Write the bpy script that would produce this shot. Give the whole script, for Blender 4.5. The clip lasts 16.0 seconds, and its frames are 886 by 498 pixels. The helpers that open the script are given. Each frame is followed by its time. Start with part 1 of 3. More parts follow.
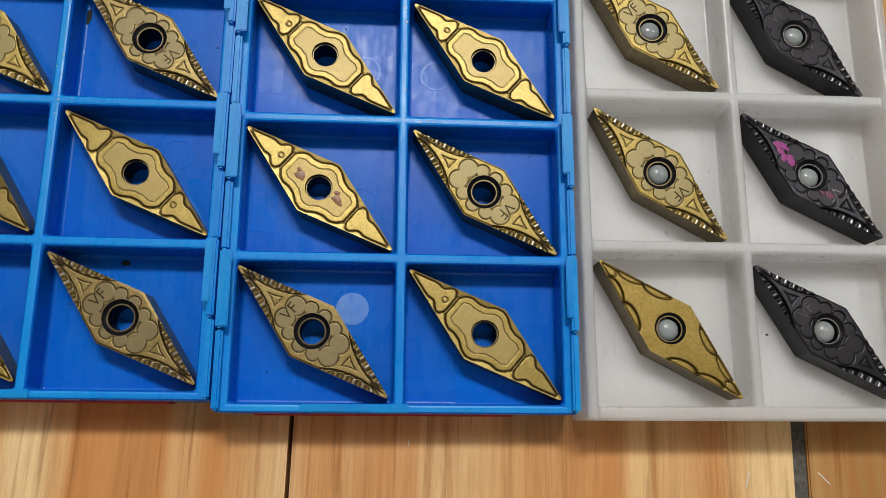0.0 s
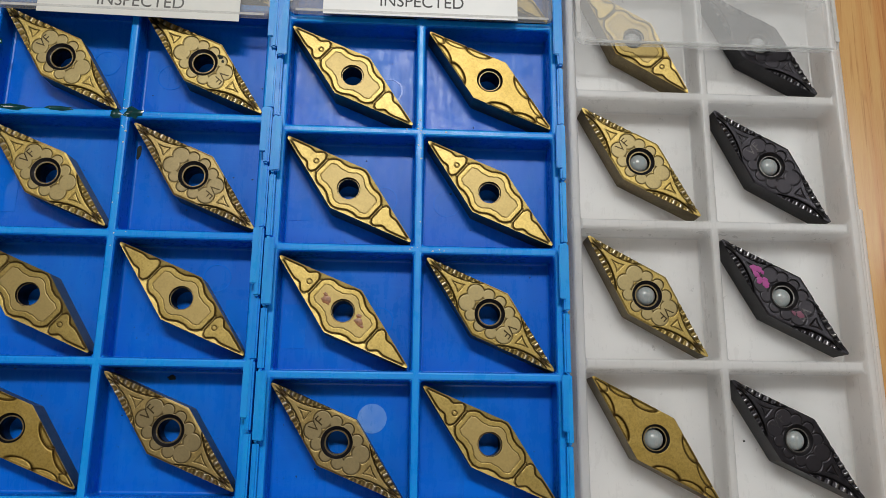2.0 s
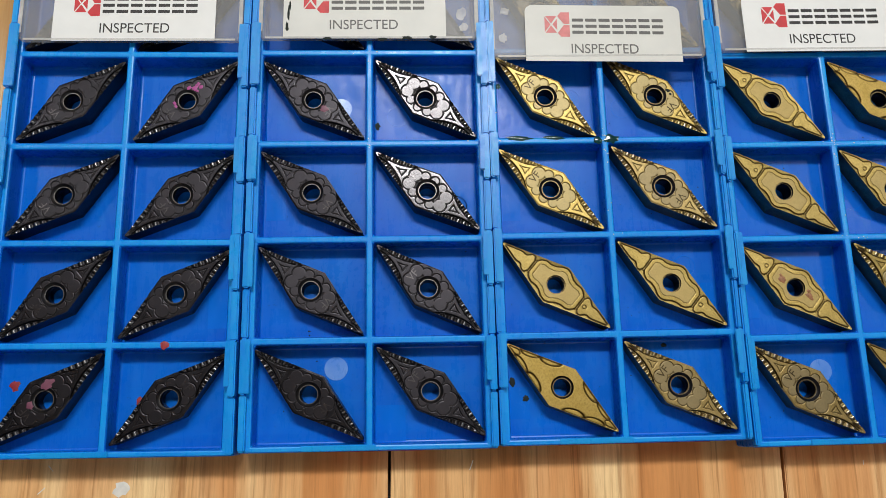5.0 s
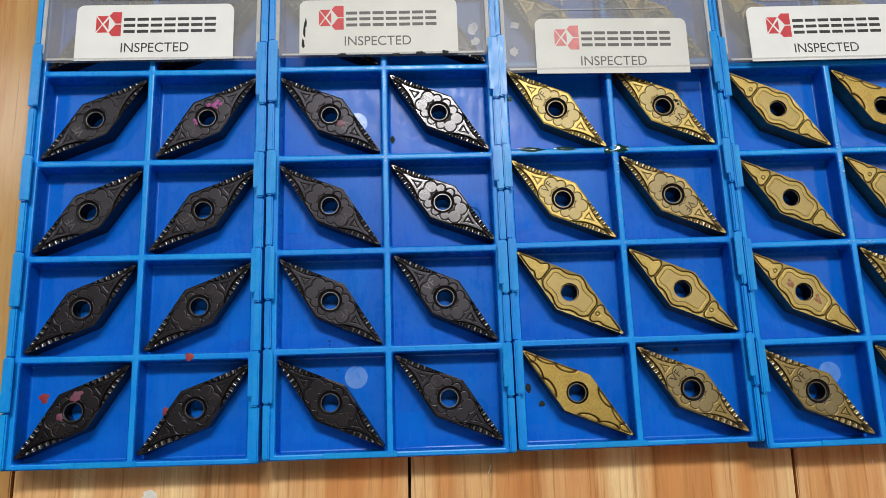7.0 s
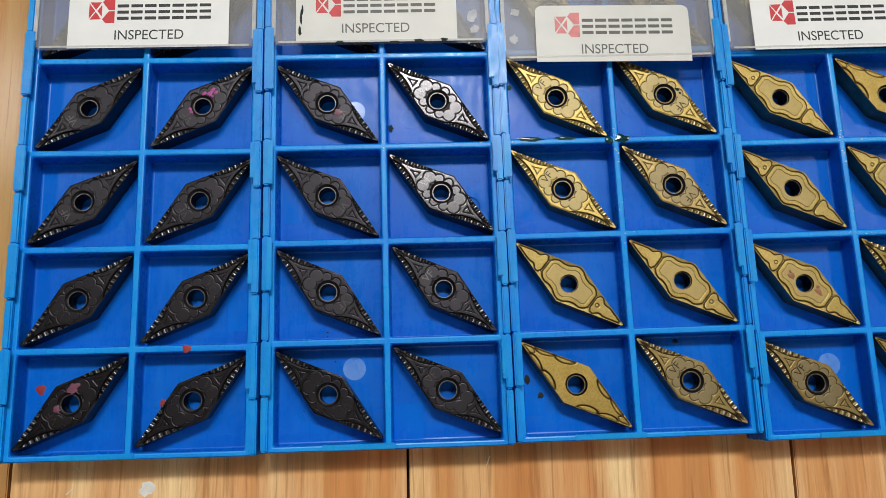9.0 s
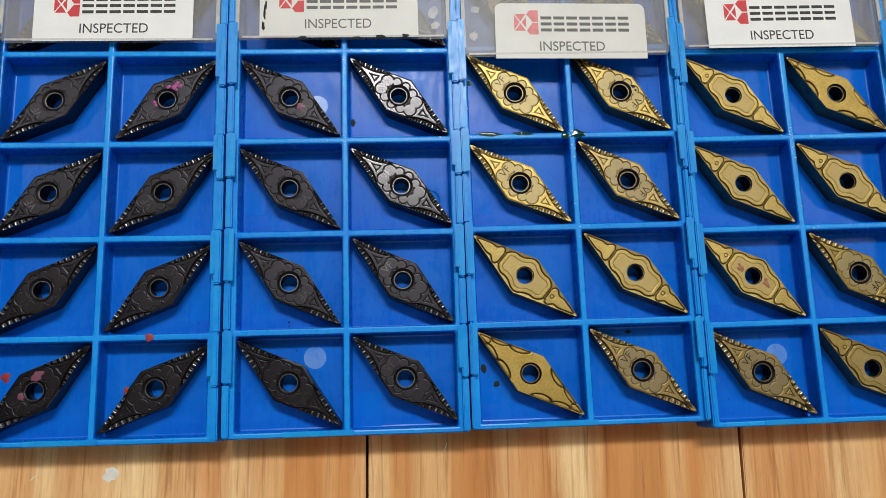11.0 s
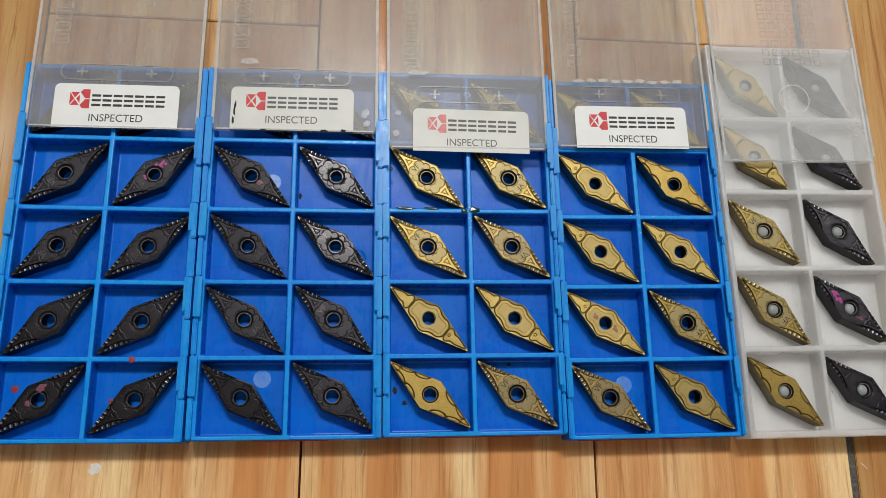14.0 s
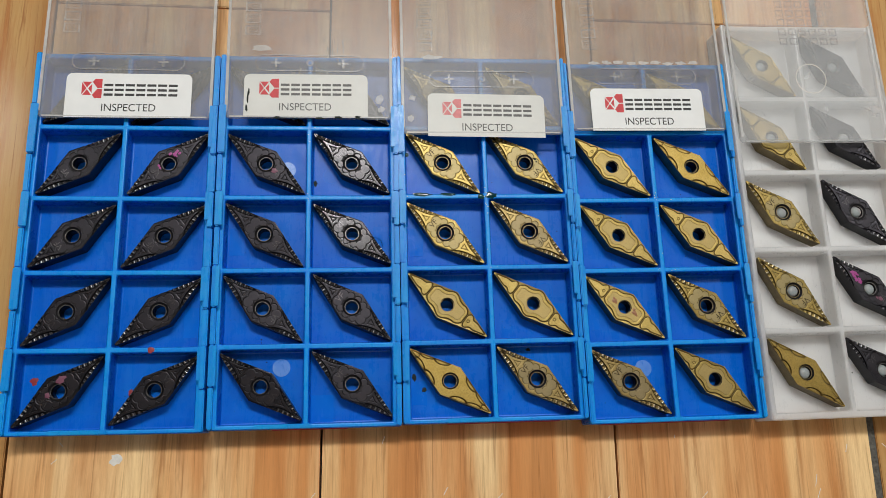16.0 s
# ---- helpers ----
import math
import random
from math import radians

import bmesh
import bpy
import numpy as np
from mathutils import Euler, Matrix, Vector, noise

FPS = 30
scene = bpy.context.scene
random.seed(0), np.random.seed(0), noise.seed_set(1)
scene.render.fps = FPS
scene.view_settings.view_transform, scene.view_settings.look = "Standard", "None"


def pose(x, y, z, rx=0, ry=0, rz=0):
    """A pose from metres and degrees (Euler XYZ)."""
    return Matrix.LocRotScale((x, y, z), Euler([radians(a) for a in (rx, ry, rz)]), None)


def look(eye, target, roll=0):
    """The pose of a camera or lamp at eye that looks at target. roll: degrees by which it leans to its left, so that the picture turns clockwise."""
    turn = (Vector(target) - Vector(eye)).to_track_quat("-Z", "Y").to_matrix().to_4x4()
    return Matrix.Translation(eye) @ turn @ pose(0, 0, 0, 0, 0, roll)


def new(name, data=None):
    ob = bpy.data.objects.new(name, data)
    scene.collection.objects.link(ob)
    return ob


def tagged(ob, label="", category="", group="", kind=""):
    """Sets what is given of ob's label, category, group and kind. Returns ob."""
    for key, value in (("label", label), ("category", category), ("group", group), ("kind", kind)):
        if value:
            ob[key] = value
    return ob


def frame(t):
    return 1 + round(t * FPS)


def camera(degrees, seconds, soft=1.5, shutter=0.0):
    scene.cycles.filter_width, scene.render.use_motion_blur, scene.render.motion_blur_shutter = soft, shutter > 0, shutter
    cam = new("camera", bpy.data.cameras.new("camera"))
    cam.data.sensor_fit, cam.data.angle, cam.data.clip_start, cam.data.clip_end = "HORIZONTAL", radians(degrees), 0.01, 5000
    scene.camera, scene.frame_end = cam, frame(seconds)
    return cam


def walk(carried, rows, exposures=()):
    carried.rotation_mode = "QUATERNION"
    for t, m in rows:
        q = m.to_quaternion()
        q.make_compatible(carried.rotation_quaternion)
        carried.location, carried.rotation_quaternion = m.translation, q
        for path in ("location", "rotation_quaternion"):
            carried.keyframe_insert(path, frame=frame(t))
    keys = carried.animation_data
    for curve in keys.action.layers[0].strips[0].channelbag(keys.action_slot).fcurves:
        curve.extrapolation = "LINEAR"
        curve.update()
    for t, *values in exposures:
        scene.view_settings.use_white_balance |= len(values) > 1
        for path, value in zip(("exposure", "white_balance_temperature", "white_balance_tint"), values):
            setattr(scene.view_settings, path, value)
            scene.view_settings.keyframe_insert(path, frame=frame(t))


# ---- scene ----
cam = camera(58.61, 16.0, soft=0.8)
PATH = [
    (0, 0.02021, 0.01513, 0.12637, 12.721, -4.023, 1.577),
    (0.5, 0.02511, 0.01469, 0.13715, 12.999, -4.095, 1.715),
    (1, 0.02746, 0.01669, 0.14003, 13.614, -3.911, 1.877),
    (1.5, 0.02267, 0.02355, 0.14681, 13.746, -3.880, 1.972),
    (2, 0.01840, 0.02982, 0.14574, 13.568, -3.351, 1.856),
    (2.5, 0.01136, 0.03109, 0.15204, 13.962, -3.140, 1.568),
    (3, 0.00284, 0.02730, 0.16662, 14.585, -2.684, 1.214),
    (3.5, -0.00356, 0.02609, 0.18028, 14.073, -2.492, 0.736),
    (4, -0.03605, 0.02247, 0.19109, 14.137, -2.359, 0.263),
    (4.5, -0.06597, 0.02248, 0.18527, 13.247, -2.461, -0.136),
    (4.7, -0.07561, 0.02182, 0.17972, 12.516, -2.082, -0.190),
    (6.8, -0.08398, 0.02302, 0.18530, 12.749, -1.952, -1.149),
    (7, -0.08181, 0.02287, 0.18463, 12.674, -1.674, -1.080),
    (7.5, -0.08070, 0.02331, 0.18397, 12.375, -1.530, -0.981),
    (8, -0.08193, 0.02337, 0.18401, 12.222, -1.663, -1.031),
    (8.5, -0.08189, 0.02450, 0.18382, 11.736, -1.632, -1.032),
    (10.8, -0.08003, 0.02831, 0.18389, 9.848, -3.097, -1.265),
    (11, -0.07546, 0.02498, 0.18834, 10.560, -2.783, -0.978),
    (11.5, -0.07231, 0.02579, 0.21570, 11.961, -3.052, -0.569),
    (12, -0.07035, 0.02457, 0.21797, 12.808, -3.522, -0.311),
    (12.5, -0.06524, 0.02086, 0.22245, 13.561, -3.993, -0.159),
    (13, -0.06114, 0.01578, 0.23322, 13.732, -4.502, -0.015),
    (13.5, -0.06425, 0.01332, 0.24482, 14.400, -4.994, 0.052),
    (14, -0.06427, 0.01229, 0.24224, 14.627, -5.258, -0.008),
    (14.5, -0.07003, 0.01369, 0.24602, 14.399, -5.405, -0.160),
    (15, -0.06889, 0.00902, 0.24230, 14.280, -5.202, -0.348),
    (15.5, -0.06762, 0.00852, 0.24112, 14.263, -5.098, -0.673),
    (16, -0.06921, 0.01251, 0.24044, 13.718, -4.998, -0.792),
]
walk(cam, [(t, pose(x, y, z, rx, ry, rz)) for t, x, y, z, rx, ry, rz in PATH],
     exposures=[(0.0, -0.27), (1.0, -0.34), (2.5, -0.28), (3.5, -0.26), (4.5, -0.11), (8.5, -0.13), (11.5, -0.16), (13.0, -0.26), (16.0, -0.25)])

# ---- light ----
world = bpy.data.worlds.new("world")
scene.world = world
world.use_nodes = True
world.node_tree.nodes["Background"].inputs[0].default_value = (0.9, 0.95, 1.0, 1)
world.node_tree.nodes["Background"].inputs[1].default_value = 0.12


def area_lamp(name, eye, target, sx, sy, watts, colour):
    data = bpy.data.lights.new(name, "AREA")
    data.shape, data.size, data.size_y, data.energy, data.color = "RECTANGLE", sx, sy, watts, colour
    ob = new(name, data)
    ob.matrix_world = look(eye, target)
    return ob


area_lamp("tube_lamp", (0.02, 0.99, 1.90), (-0.05, 0.08, 0.0), 0.66, 0.20, 29.5, (0.975, 0.985, 0.965))
area_lamp("tube_lamp", (0.15, -1.10, 2.40), (0.0, 0.0, 0.0), 1.4, 0.3, 6.2, (0.975, 0.985, 0.965))
area_lamp("tube_lamp", (-1.20, 0.85, 1.90), (-0.10, 0.08, 0.0), 0.30, 0.16, 4.0, (0.975, 0.985, 0.965))
# Added fill with no known source; brightens the right-hand inserts and milky tray.
area_lamp("tube_lamp", (1.20, 0.70, 1.90), (0.05, 0.08, 0.0), 0.45, 0.25, 6.0, (0.975, 0.985, 0.965))
scene.view_settings.exposure = 0.0

# ---- materials ----
MM = 0.001


def material(name):
    m = bpy.data.materials.new(name)
    m.use_nodes = True
    t = m.node_tree
    return m, t, t.nodes["Principled BSDF"]


def node(t, kind, **values):
    n = t.nodes.new(kind)
    for k, v in values.items():
        if isinstance(v, str) and k in ("noise_dimensions",):
            n.noise_dimensions = v
        else:
            n.inputs[k.replace("_", " ")].default_value = v
    return n


def coords(t, scale=(1, 1, 1), shift=False):
    """Object coordinates in millimetres, moved by each object's own random number."""
    c = t.nodes.new("ShaderNodeTexCoord")
    m = t.nodes.new("ShaderNodeMapping")
    m.inputs["Scale"].default_value = [1000 * s for s in scale]
    t.links.new(c.outputs["Object"], m.inputs["Vector"])
    if shift:
        i = t.nodes.new("ShaderNodeObjectInfo")
        k = t.nodes.new("ShaderNodeVectorMath")
        k.operation = "SCALE"
        k.inputs[0].default_value = (311.0, 173.0, 97.0)
        t.links.new(i.outputs["Random"], k.inputs["Scale"])
        t.links.new(k.outputs[0], m.inputs["Location"])
    return m.outputs[0]


def ramp(t, fac, stops):
    r = t.nodes.new("ShaderNodeValToRGB")
    e = r.color_ramp.elements
    while len(e) < len(stops):
        e.new(0.5)
    for el, (p, c) in zip(e, stops):
        el.position, el.color = p, (*c, 1) if len(c) == 3 else c
    t.links.new(fac, r.inputs[0])
    return r.outputs[0]


def noise_tex(t, vec, scale, detail=4.0, rough=0.55, distortion=0.0):
    n = node(t, "ShaderNodeTexNoise", Scale=scale, Detail=detail, Roughness=rough, Distortion=distortion)
    t.links.new(vec, n.inputs["Vector"])
    return n.outputs["Fac"]


def mix_colour(t, fac, a, b, blend="MIX"):
    m = t.nodes.new("ShaderNodeMix")
    m.data_type, m.blend_type = "RGBA", blend
    for src, k in ((fac, 0), (a, 6), (b, 7)):
        if isinstance(src, (int, float)):
            m.inputs[k].default_value = src
        elif isinstance(src, tuple):
            m.inputs[k].default_value = (*src, 1)
        else:
            t.links.new(src, m.inputs[k])
    return m.outputs[2]


def bump(t, b, height, strength, distance):
    n = t.nodes.new("ShaderNodeBump")
    n.inputs["Strength"].default_value, n.inputs["Distance"].default_value = strength, distance
    t.links.new(height, n.inputs["Height"])
    t.links.new(n.outputs[0], b.inputs["Normal"])


def coating(name, dark, light, rough, metal, worn=None, residue=(0.02, 0.016, 0.012), spots=None):
    """Hard coating on a sintered insert: mottled tone, wear round the hole, facet tone, groove shade and rib glints put
    into the colour.
    """
    m, t, b = material(name)
    v = coords(t, shift=True)
    col = ramp(t, noise_tex(t, v, 0.35, 5), [(0.3, dark), (0.7, light)])
    info = t.nodes.new("ShaderNodeObjectInfo")
    tone = t.nodes.new("ShaderNodeHueSaturation")
    t.links.new(ramp(t, info.outputs["Random"], [(0.0, (0.72,) * 3), (0.5, (0.95,) * 3), (1.0, (1.12,) * 3)]), tone.inputs["Value"])
    t.links.new(col, tone.inputs["Color"])
    col = tone.outputs[0]
    if spots:
        col = mix_colour(t, ramp(t, noise_tex(t, v, 0.9, 6, 0.7), [(0.62, (0, 0, 0)), (0.72, (0.6, 0.6, 0.6))]), col, spots)
    col = mix_colour(t, 1.0, col, ramp(t, noise_tex(t, v, 2.4, 5, 0.7), [(0.32, (0.72,) * 3), (0.55, (1.0,) * 3), (0.75, (1.12,) * 3)]), "MULTIPLY")
    rub = t.nodes.new("ShaderNodeAttribute")
    rub.attribute_name = "worn"
    # Vertex mask that paints shade into the grooves.
    shade_mask = t.nodes.new("ShaderNodeAttribute")
    shade_mask.attribute_name = "residue"
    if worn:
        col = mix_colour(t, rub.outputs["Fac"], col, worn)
    col = mix_colour(t, shade_mask.outputs["Fac"], col, residue)
    # Rib-crest glints painted as a lighter colour.
    crest = t.nodes.new("ShaderNodeAttribute")
    crest.attribute_name = "bare"
    col = mix_colour(t, crest.outputs["Fac"], col, tuple(0.35 * c + 0.38 for c in light))
    t.links.new(col, b.inputs["Base Color"])
    b.inputs["Metallic"].default_value = metal
    r = ramp(t, noise_tex(t, v, 1.3, 6, 0.65), [(0.3, (rough - 0.03,) * 3), (0.7, (rough + 0.05,) * 3)])
    r = mix_colour(t, rub.outputs["Fac"], r, (rough + 0.12,) * 3)
    r = mix_colour(t, shade_mask.outputs["Fac"], r, (0.5,) * 3)
    t.links.new(mix_colour(t, crest.outputs["Fac"], r, (0.24,) * 3), b.inputs["Roughness"])
    b.inputs["Coat Weight"].default_value, b.inputs["Coat Roughness"].default_value = 0.12, 0.3
    bump(t, b, noise_tex(t, v, 9.0, 3), 0.15, 0.00001)
    return m


def plastic(name, base, second, rough, subsurface=0.0, trans=0.0, spec=0.5, scatter=0.002, radius=(0.4, 0.8, 1.0), scuff_sheen=None):
    m, t, b = material(name)
    v = coords(t, shift=True)
    col = ramp(t, noise_tex(t, v, 0.06, 4), [(0.35, base), (0.7, second)])
    # Pale smears and streaks: scuffs and reflected sheen put in the colour.
    if scuff_sheen:
        smear = noise_tex(t, coords(t, (1.0, 0.35, 1.0), True), 0.11, 7, 0.68, 1.2)
        col = mix_colour(t, ramp(t, smear, [(0.48, (0, 0, 0)), (0.75, (0.12,) * 3)]), col, scuff_sheen)
        streak = noise_tex(t, coords(t, (0.12, 1.6, 1.0), True), 0.8, 4, 0.7)
        col = mix_colour(t, ramp(t, streak, [(0.58, (0, 0, 0)), (0.74, (0.10,) * 3)]), col, scuff_sheen)
        dirt = noise_tex(t, v, 0.5, 6, 0.75)
        col = mix_colour(t, ramp(t, dirt, [(0.64, (0, 0, 0)), (0.74, (0.55,) * 3)]), col, tuple(0.25 * c for c in base))
    t.links.new(col, b.inputs["Base Color"])
    scratch = mix_colour(t, 0.45, noise_tex(t, v, 0.25, 6, 0.7, 0.5), noise_tex(t, coords(t, (1.0, 0.12, 1.0), True), 1.1, 5, 0.7))
    t.links.new(ramp(t, scratch, [(0.38, (rough - 0.07,) * 3), (0.62, (rough + 0.12,) * 3)]), b.inputs["Roughness"])
    b.inputs["Specular IOR Level"].default_value = spec
    b.inputs["Subsurface Weight"].default_value = subsurface
    b.inputs["Subsurface Scale"].default_value = scatter
    b.inputs["Subsurface Radius"].default_value = radius
    b.inputs["Transmission Weight"].default_value = trans
    bump(t, b, noise_tex(t, v, 1.2, 5), 0.12, 0.00005)
    return m


def plain(name, colour, rough=0.6, metal=0.0, vary=0.12, scale=0.6):
    m, t, b = material(name)
    v = coords(t, shift=True)
    lo = tuple(c * (1 - vary) for c in colour)
    hi = tuple(min(1, c * (1 + vary)) for c in colour)
    t.links.new(ramp(t, noise_tex(t, v, scale, 5), [(0.3, lo), (0.7, hi)]), b.inputs["Base Color"])
    b.inputs["Roughness"].default_value, b.inputs["Metallic"].default_value = rough, metal
    return m


def milky_plastic(name, base, second, clear, glow_share):
    """Thin translucent moulded plastic: a scattering body that lets part of the light straight through."""
    m = plastic(name, base, second, 0.3, subsurface=1.0, scatter=0.010, radius=(1.0, 1.0, 1.0), scuff_sheen=(0.93, 0.93, 0.92))
    t = m.node_tree
    body = t.nodes["Principled BSDF"]
    glow = node(t, "ShaderNodeBsdfTranslucent", Color=(*second, 1))
    through_light = node(t, "ShaderNodeBsdfTransparent", Color=(0.97, 0.97, 0.97, 1))
    soft = node(t, "ShaderNodeMixShader", Fac=glow_share)
    t.links.new(body.outputs[0], soft.inputs[1])
    t.links.new(glow.outputs[0], soft.inputs[2])
    both = node(t, "ShaderNodeMixShader", Fac=clear)
    t.links.new(soft.outputs[0], both.inputs[1])
    t.links.new(through_light.outputs[0], both.inputs[2])
    t.links.new(both.outputs[0], t.nodes["Material Output"].inputs[0])
    return m


def clear_plastic(name, haze, tint, rough, skin_tone=(0.80, 0.79, 0.77), streaks=0.4, uneven=1.0):
    """Thin clear moulded plastic with a dull, scratched skin."""
    m, t, b = material(name)
    t.nodes.remove(b)
    v = coords(t, shift=True)
    clear = t.nodes.new("ShaderNodeBsdfTransparent")
    clear.inputs[0].default_value = (*tint, 1)
    gloss = node(t, "ShaderNodeBsdfGlossy", Roughness=rough)
    fresnel = node(t, "ShaderNodeFresnel", IOR=1.22)
    sheet = t.nodes.new("ShaderNodeMixShader")
    t.links.new(fresnel.outputs[0], sheet.inputs[0])
    t.links.new(clear.outputs[0], sheet.inputs[1])
    t.links.new(gloss.outputs[0], sheet.inputs[2])
    skin = node(t, "ShaderNodeBsdfPrincipled", Roughness=0.6)
    skin.inputs["Specular IOR Level"].default_value = 0.2
    skin.inputs["Base Color"].default_value = (*skin_tone, 1)
    mix = t.nodes.new("ShaderNodeMixShader")
    smear = noise_tex(t, v, 0.09, 6, 0.65, 0.4)
    fine = noise_tex(t, coords(t, (1.0, 0.1, 1.0), True), 1.0, 6, 0.75)
    both = mix_colour(t, streaks, smear, fine)
    t.links.new(ramp(t, both, [(0.35, (haze * (1 - 0.4 * uneven),) * 3), (0.6, (haze * (1 + 0.2 * uneven),) * 3), (0.72, (min(0.9, haze * (1 + 1.2 * uneven)),) * 3)]), mix.inputs[0])
    t.links.new(sheet.outputs[0], mix.inputs[1])
    t.links.new(skin.outputs[0], mix.inputs[2])
    t.links.new(mix.outputs[0], t.nodes["Material Output"].inputs[0])
    dull = mix_colour(t, 0.5, smear, fine)
    t.links.new(ramp(t, dull, [(0.38, (rough,) * 3), (0.62, (rough + 0.16,) * 3)]), gloss.inputs["Roughness"])
    bump(t, gloss, smear, 0.12, 0.0003)
    return m


def wood(name, pale=(0.86, 0.61, 0.31), mid=(0.77, 0.475, 0.205), deep=(0.64, 0.30, 0.105), knot=(0.60, 0.235, 0.07), grain=1.0):
    """Varnished plank: long staves of pale to orange-brown grain."""
    m, t, b = material(name)
    stave = noise_tex(t, coords(t, (1.0, 0.006, 1.0), True), 0.075, 1, 0.5)
    streak = noise_tex(t, coords(t, (1.0, 0.045, 1.0), True), 0.24, 6, 0.7, 0.8)
    line = noise_tex(t, coords(t, (1.0, 0.028, 1.0), True), 0.7, 4, 0.65, 0.9)
    fibre = noise_tex(t, coords(t, (1.0, 0.05, 1.0), True), 2.6, 5, 0.75)
    patch = noise_tex(t, coords(t, (1.0, 0.12, 1.0), True), 0.045, 3, 0.6)
    base = ramp(t, stave, [(0.38, deep), (0.43, mid), (0.50, mid), (0.54, pale)])
    base = mix_colour(t, ramp(t, patch, [(0.46, (0, 0, 0)), (0.62, (0.7, 0.7, 0.7))]), base, knot)
    col = mix_colour(t, ramp(t, streak, [(0.46, (0, 0, 0)), (0.58, (0.30 * grain,) * 3), (0.70, (0.7 * grain,) * 3)]), base, (0.42, 0.16, 0.045))
    col = mix_colour(t, ramp(t, line, [(0.55, (0, 0, 0)), (0.66, (0.5 * grain,) * 3)]), col, (0.30, 0.11, 0.032))
    col = mix_colour(t, ramp(t, fibre, [(0.42, (0, 0, 0)), (0.78, (0.38, 0.38, 0.38))]), col, (0.42, 0.19, 0.07))
    i = t.nodes.new("ShaderNodeObjectInfo")
    h = t.nodes.new("ShaderNodeHueSaturation")
    t.links.new(ramp(t, i.outputs["Random"], [(0.0, (1.10,) * 3), (1.0, (1.18,) * 3)]), h.inputs["Value"])
    t.links.new(col, h.inputs["Color"])
    t.links.new(h.outputs[0], b.inputs["Base Color"])
    t.links.new(ramp(t, fibre, [(0.3, (0.42,) * 3), (0.8, (0.6,) * 3)]), b.inputs["Roughness"])
    b.inputs["Specular IOR Level"].default_value = 0.15
    b.inputs["Coat Weight"].default_value, b.inputs["Coat Roughness"].default_value = 0.4, 0.17
    bump(t, b, fibre, 0.15, 0.0001)
    return m


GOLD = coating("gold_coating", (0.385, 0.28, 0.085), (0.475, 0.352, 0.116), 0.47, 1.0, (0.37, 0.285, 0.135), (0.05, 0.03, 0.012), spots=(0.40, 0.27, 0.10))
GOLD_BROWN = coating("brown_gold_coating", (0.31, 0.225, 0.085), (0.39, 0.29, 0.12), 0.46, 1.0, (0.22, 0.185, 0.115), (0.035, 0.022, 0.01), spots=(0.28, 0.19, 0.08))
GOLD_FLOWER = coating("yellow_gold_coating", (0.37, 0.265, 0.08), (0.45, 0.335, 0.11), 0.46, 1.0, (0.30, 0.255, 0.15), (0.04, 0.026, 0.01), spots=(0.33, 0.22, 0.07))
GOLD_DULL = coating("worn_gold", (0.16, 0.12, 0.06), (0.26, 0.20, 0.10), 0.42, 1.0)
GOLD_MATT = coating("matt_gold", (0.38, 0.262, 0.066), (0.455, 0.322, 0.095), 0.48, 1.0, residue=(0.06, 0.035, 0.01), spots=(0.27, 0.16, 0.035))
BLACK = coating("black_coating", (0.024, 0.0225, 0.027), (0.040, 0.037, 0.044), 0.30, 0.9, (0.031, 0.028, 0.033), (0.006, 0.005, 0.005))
# Dull black; also put into the holes as their shade.
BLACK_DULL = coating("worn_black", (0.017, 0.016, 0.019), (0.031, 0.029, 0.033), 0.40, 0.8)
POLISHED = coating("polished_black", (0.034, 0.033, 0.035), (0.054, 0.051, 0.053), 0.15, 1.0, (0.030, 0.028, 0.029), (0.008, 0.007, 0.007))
STEEL = coating("bare_carbide", (0.24, 0.225, 0.215), (0.34, 0.315, 0.30), 0.33, 1.0)
MARK_BLACK = coating("engraved_black", (0.07, 0.065, 0.068), (0.10, 0.092, 0.095), 0.30, 1.0)
RIM_STEEL = coating("dark_carbide", (0.11, 0.105, 0.10), (0.20, 0.19, 0.18), 0.36, 1.0)
BLUE = plastic("blue_plastic", (0.0006, 0.135, 0.66), (0.001, 0.16, 0.72), 0.27, subsurface=0.35, spec=0.17, scuff_sheen=(0.08, 0.33, 0.80))
BLUE_FLOOR = plastic("flat_blue_plastic", (0.0006, 0.125, 0.64), (0.001, 0.152, 0.69), 0.27, spec=0.17, scuff_sheen=(0.03, 0.33, 0.80))
# Paler blue: rib-top scuffs plus light through thin plastic, put in the colour.
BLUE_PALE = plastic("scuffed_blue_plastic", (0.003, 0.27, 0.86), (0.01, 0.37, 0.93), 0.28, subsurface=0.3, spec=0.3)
# Pale disc colour that carries a reflected sheen.
MARK_SHEEN = plastic("scuffed_mark", (0.015, 0.19, 0.72), (0.24, 0.42, 0.82), 0.28, spec=0.6)
BLUE_MARK = plastic("smooth_blue_plastic", (0.001, 0.15, 0.70), (0.003, 0.17, 0.74), 0.2, spec=0.18)
PEG_GREY = plastic("peg_plastic", (0.30, 0.325, 0.325), (0.38, 0.405, 0.40), 0.22, subsurface=0.3)
MILKY = milky_plastic("milky_plastic", (0.90, 0.905, 0.90), (0.96, 0.96, 0.955), 0.16, 0.12)
# Warm tint of the wood below, put into the floor's colour.
MILKY_FLOOR = milky_plastic("thin_milky_plastic", (0.94, 0.915, 0.895), (0.965, 0.95, 0.935), 0.07, 0.04)
MILKY_EDGE = milky_plastic("milky_edge", (0.90, 0.91, 0.91), (0.96, 0.965, 0.96), 0.1, 0.1)
CLEAR = clear_plastic("clear_plastic", 0.25, (0.92, 0.92, 0.915), 0.22, (0.58, 0.575, 0.56), 0.5)
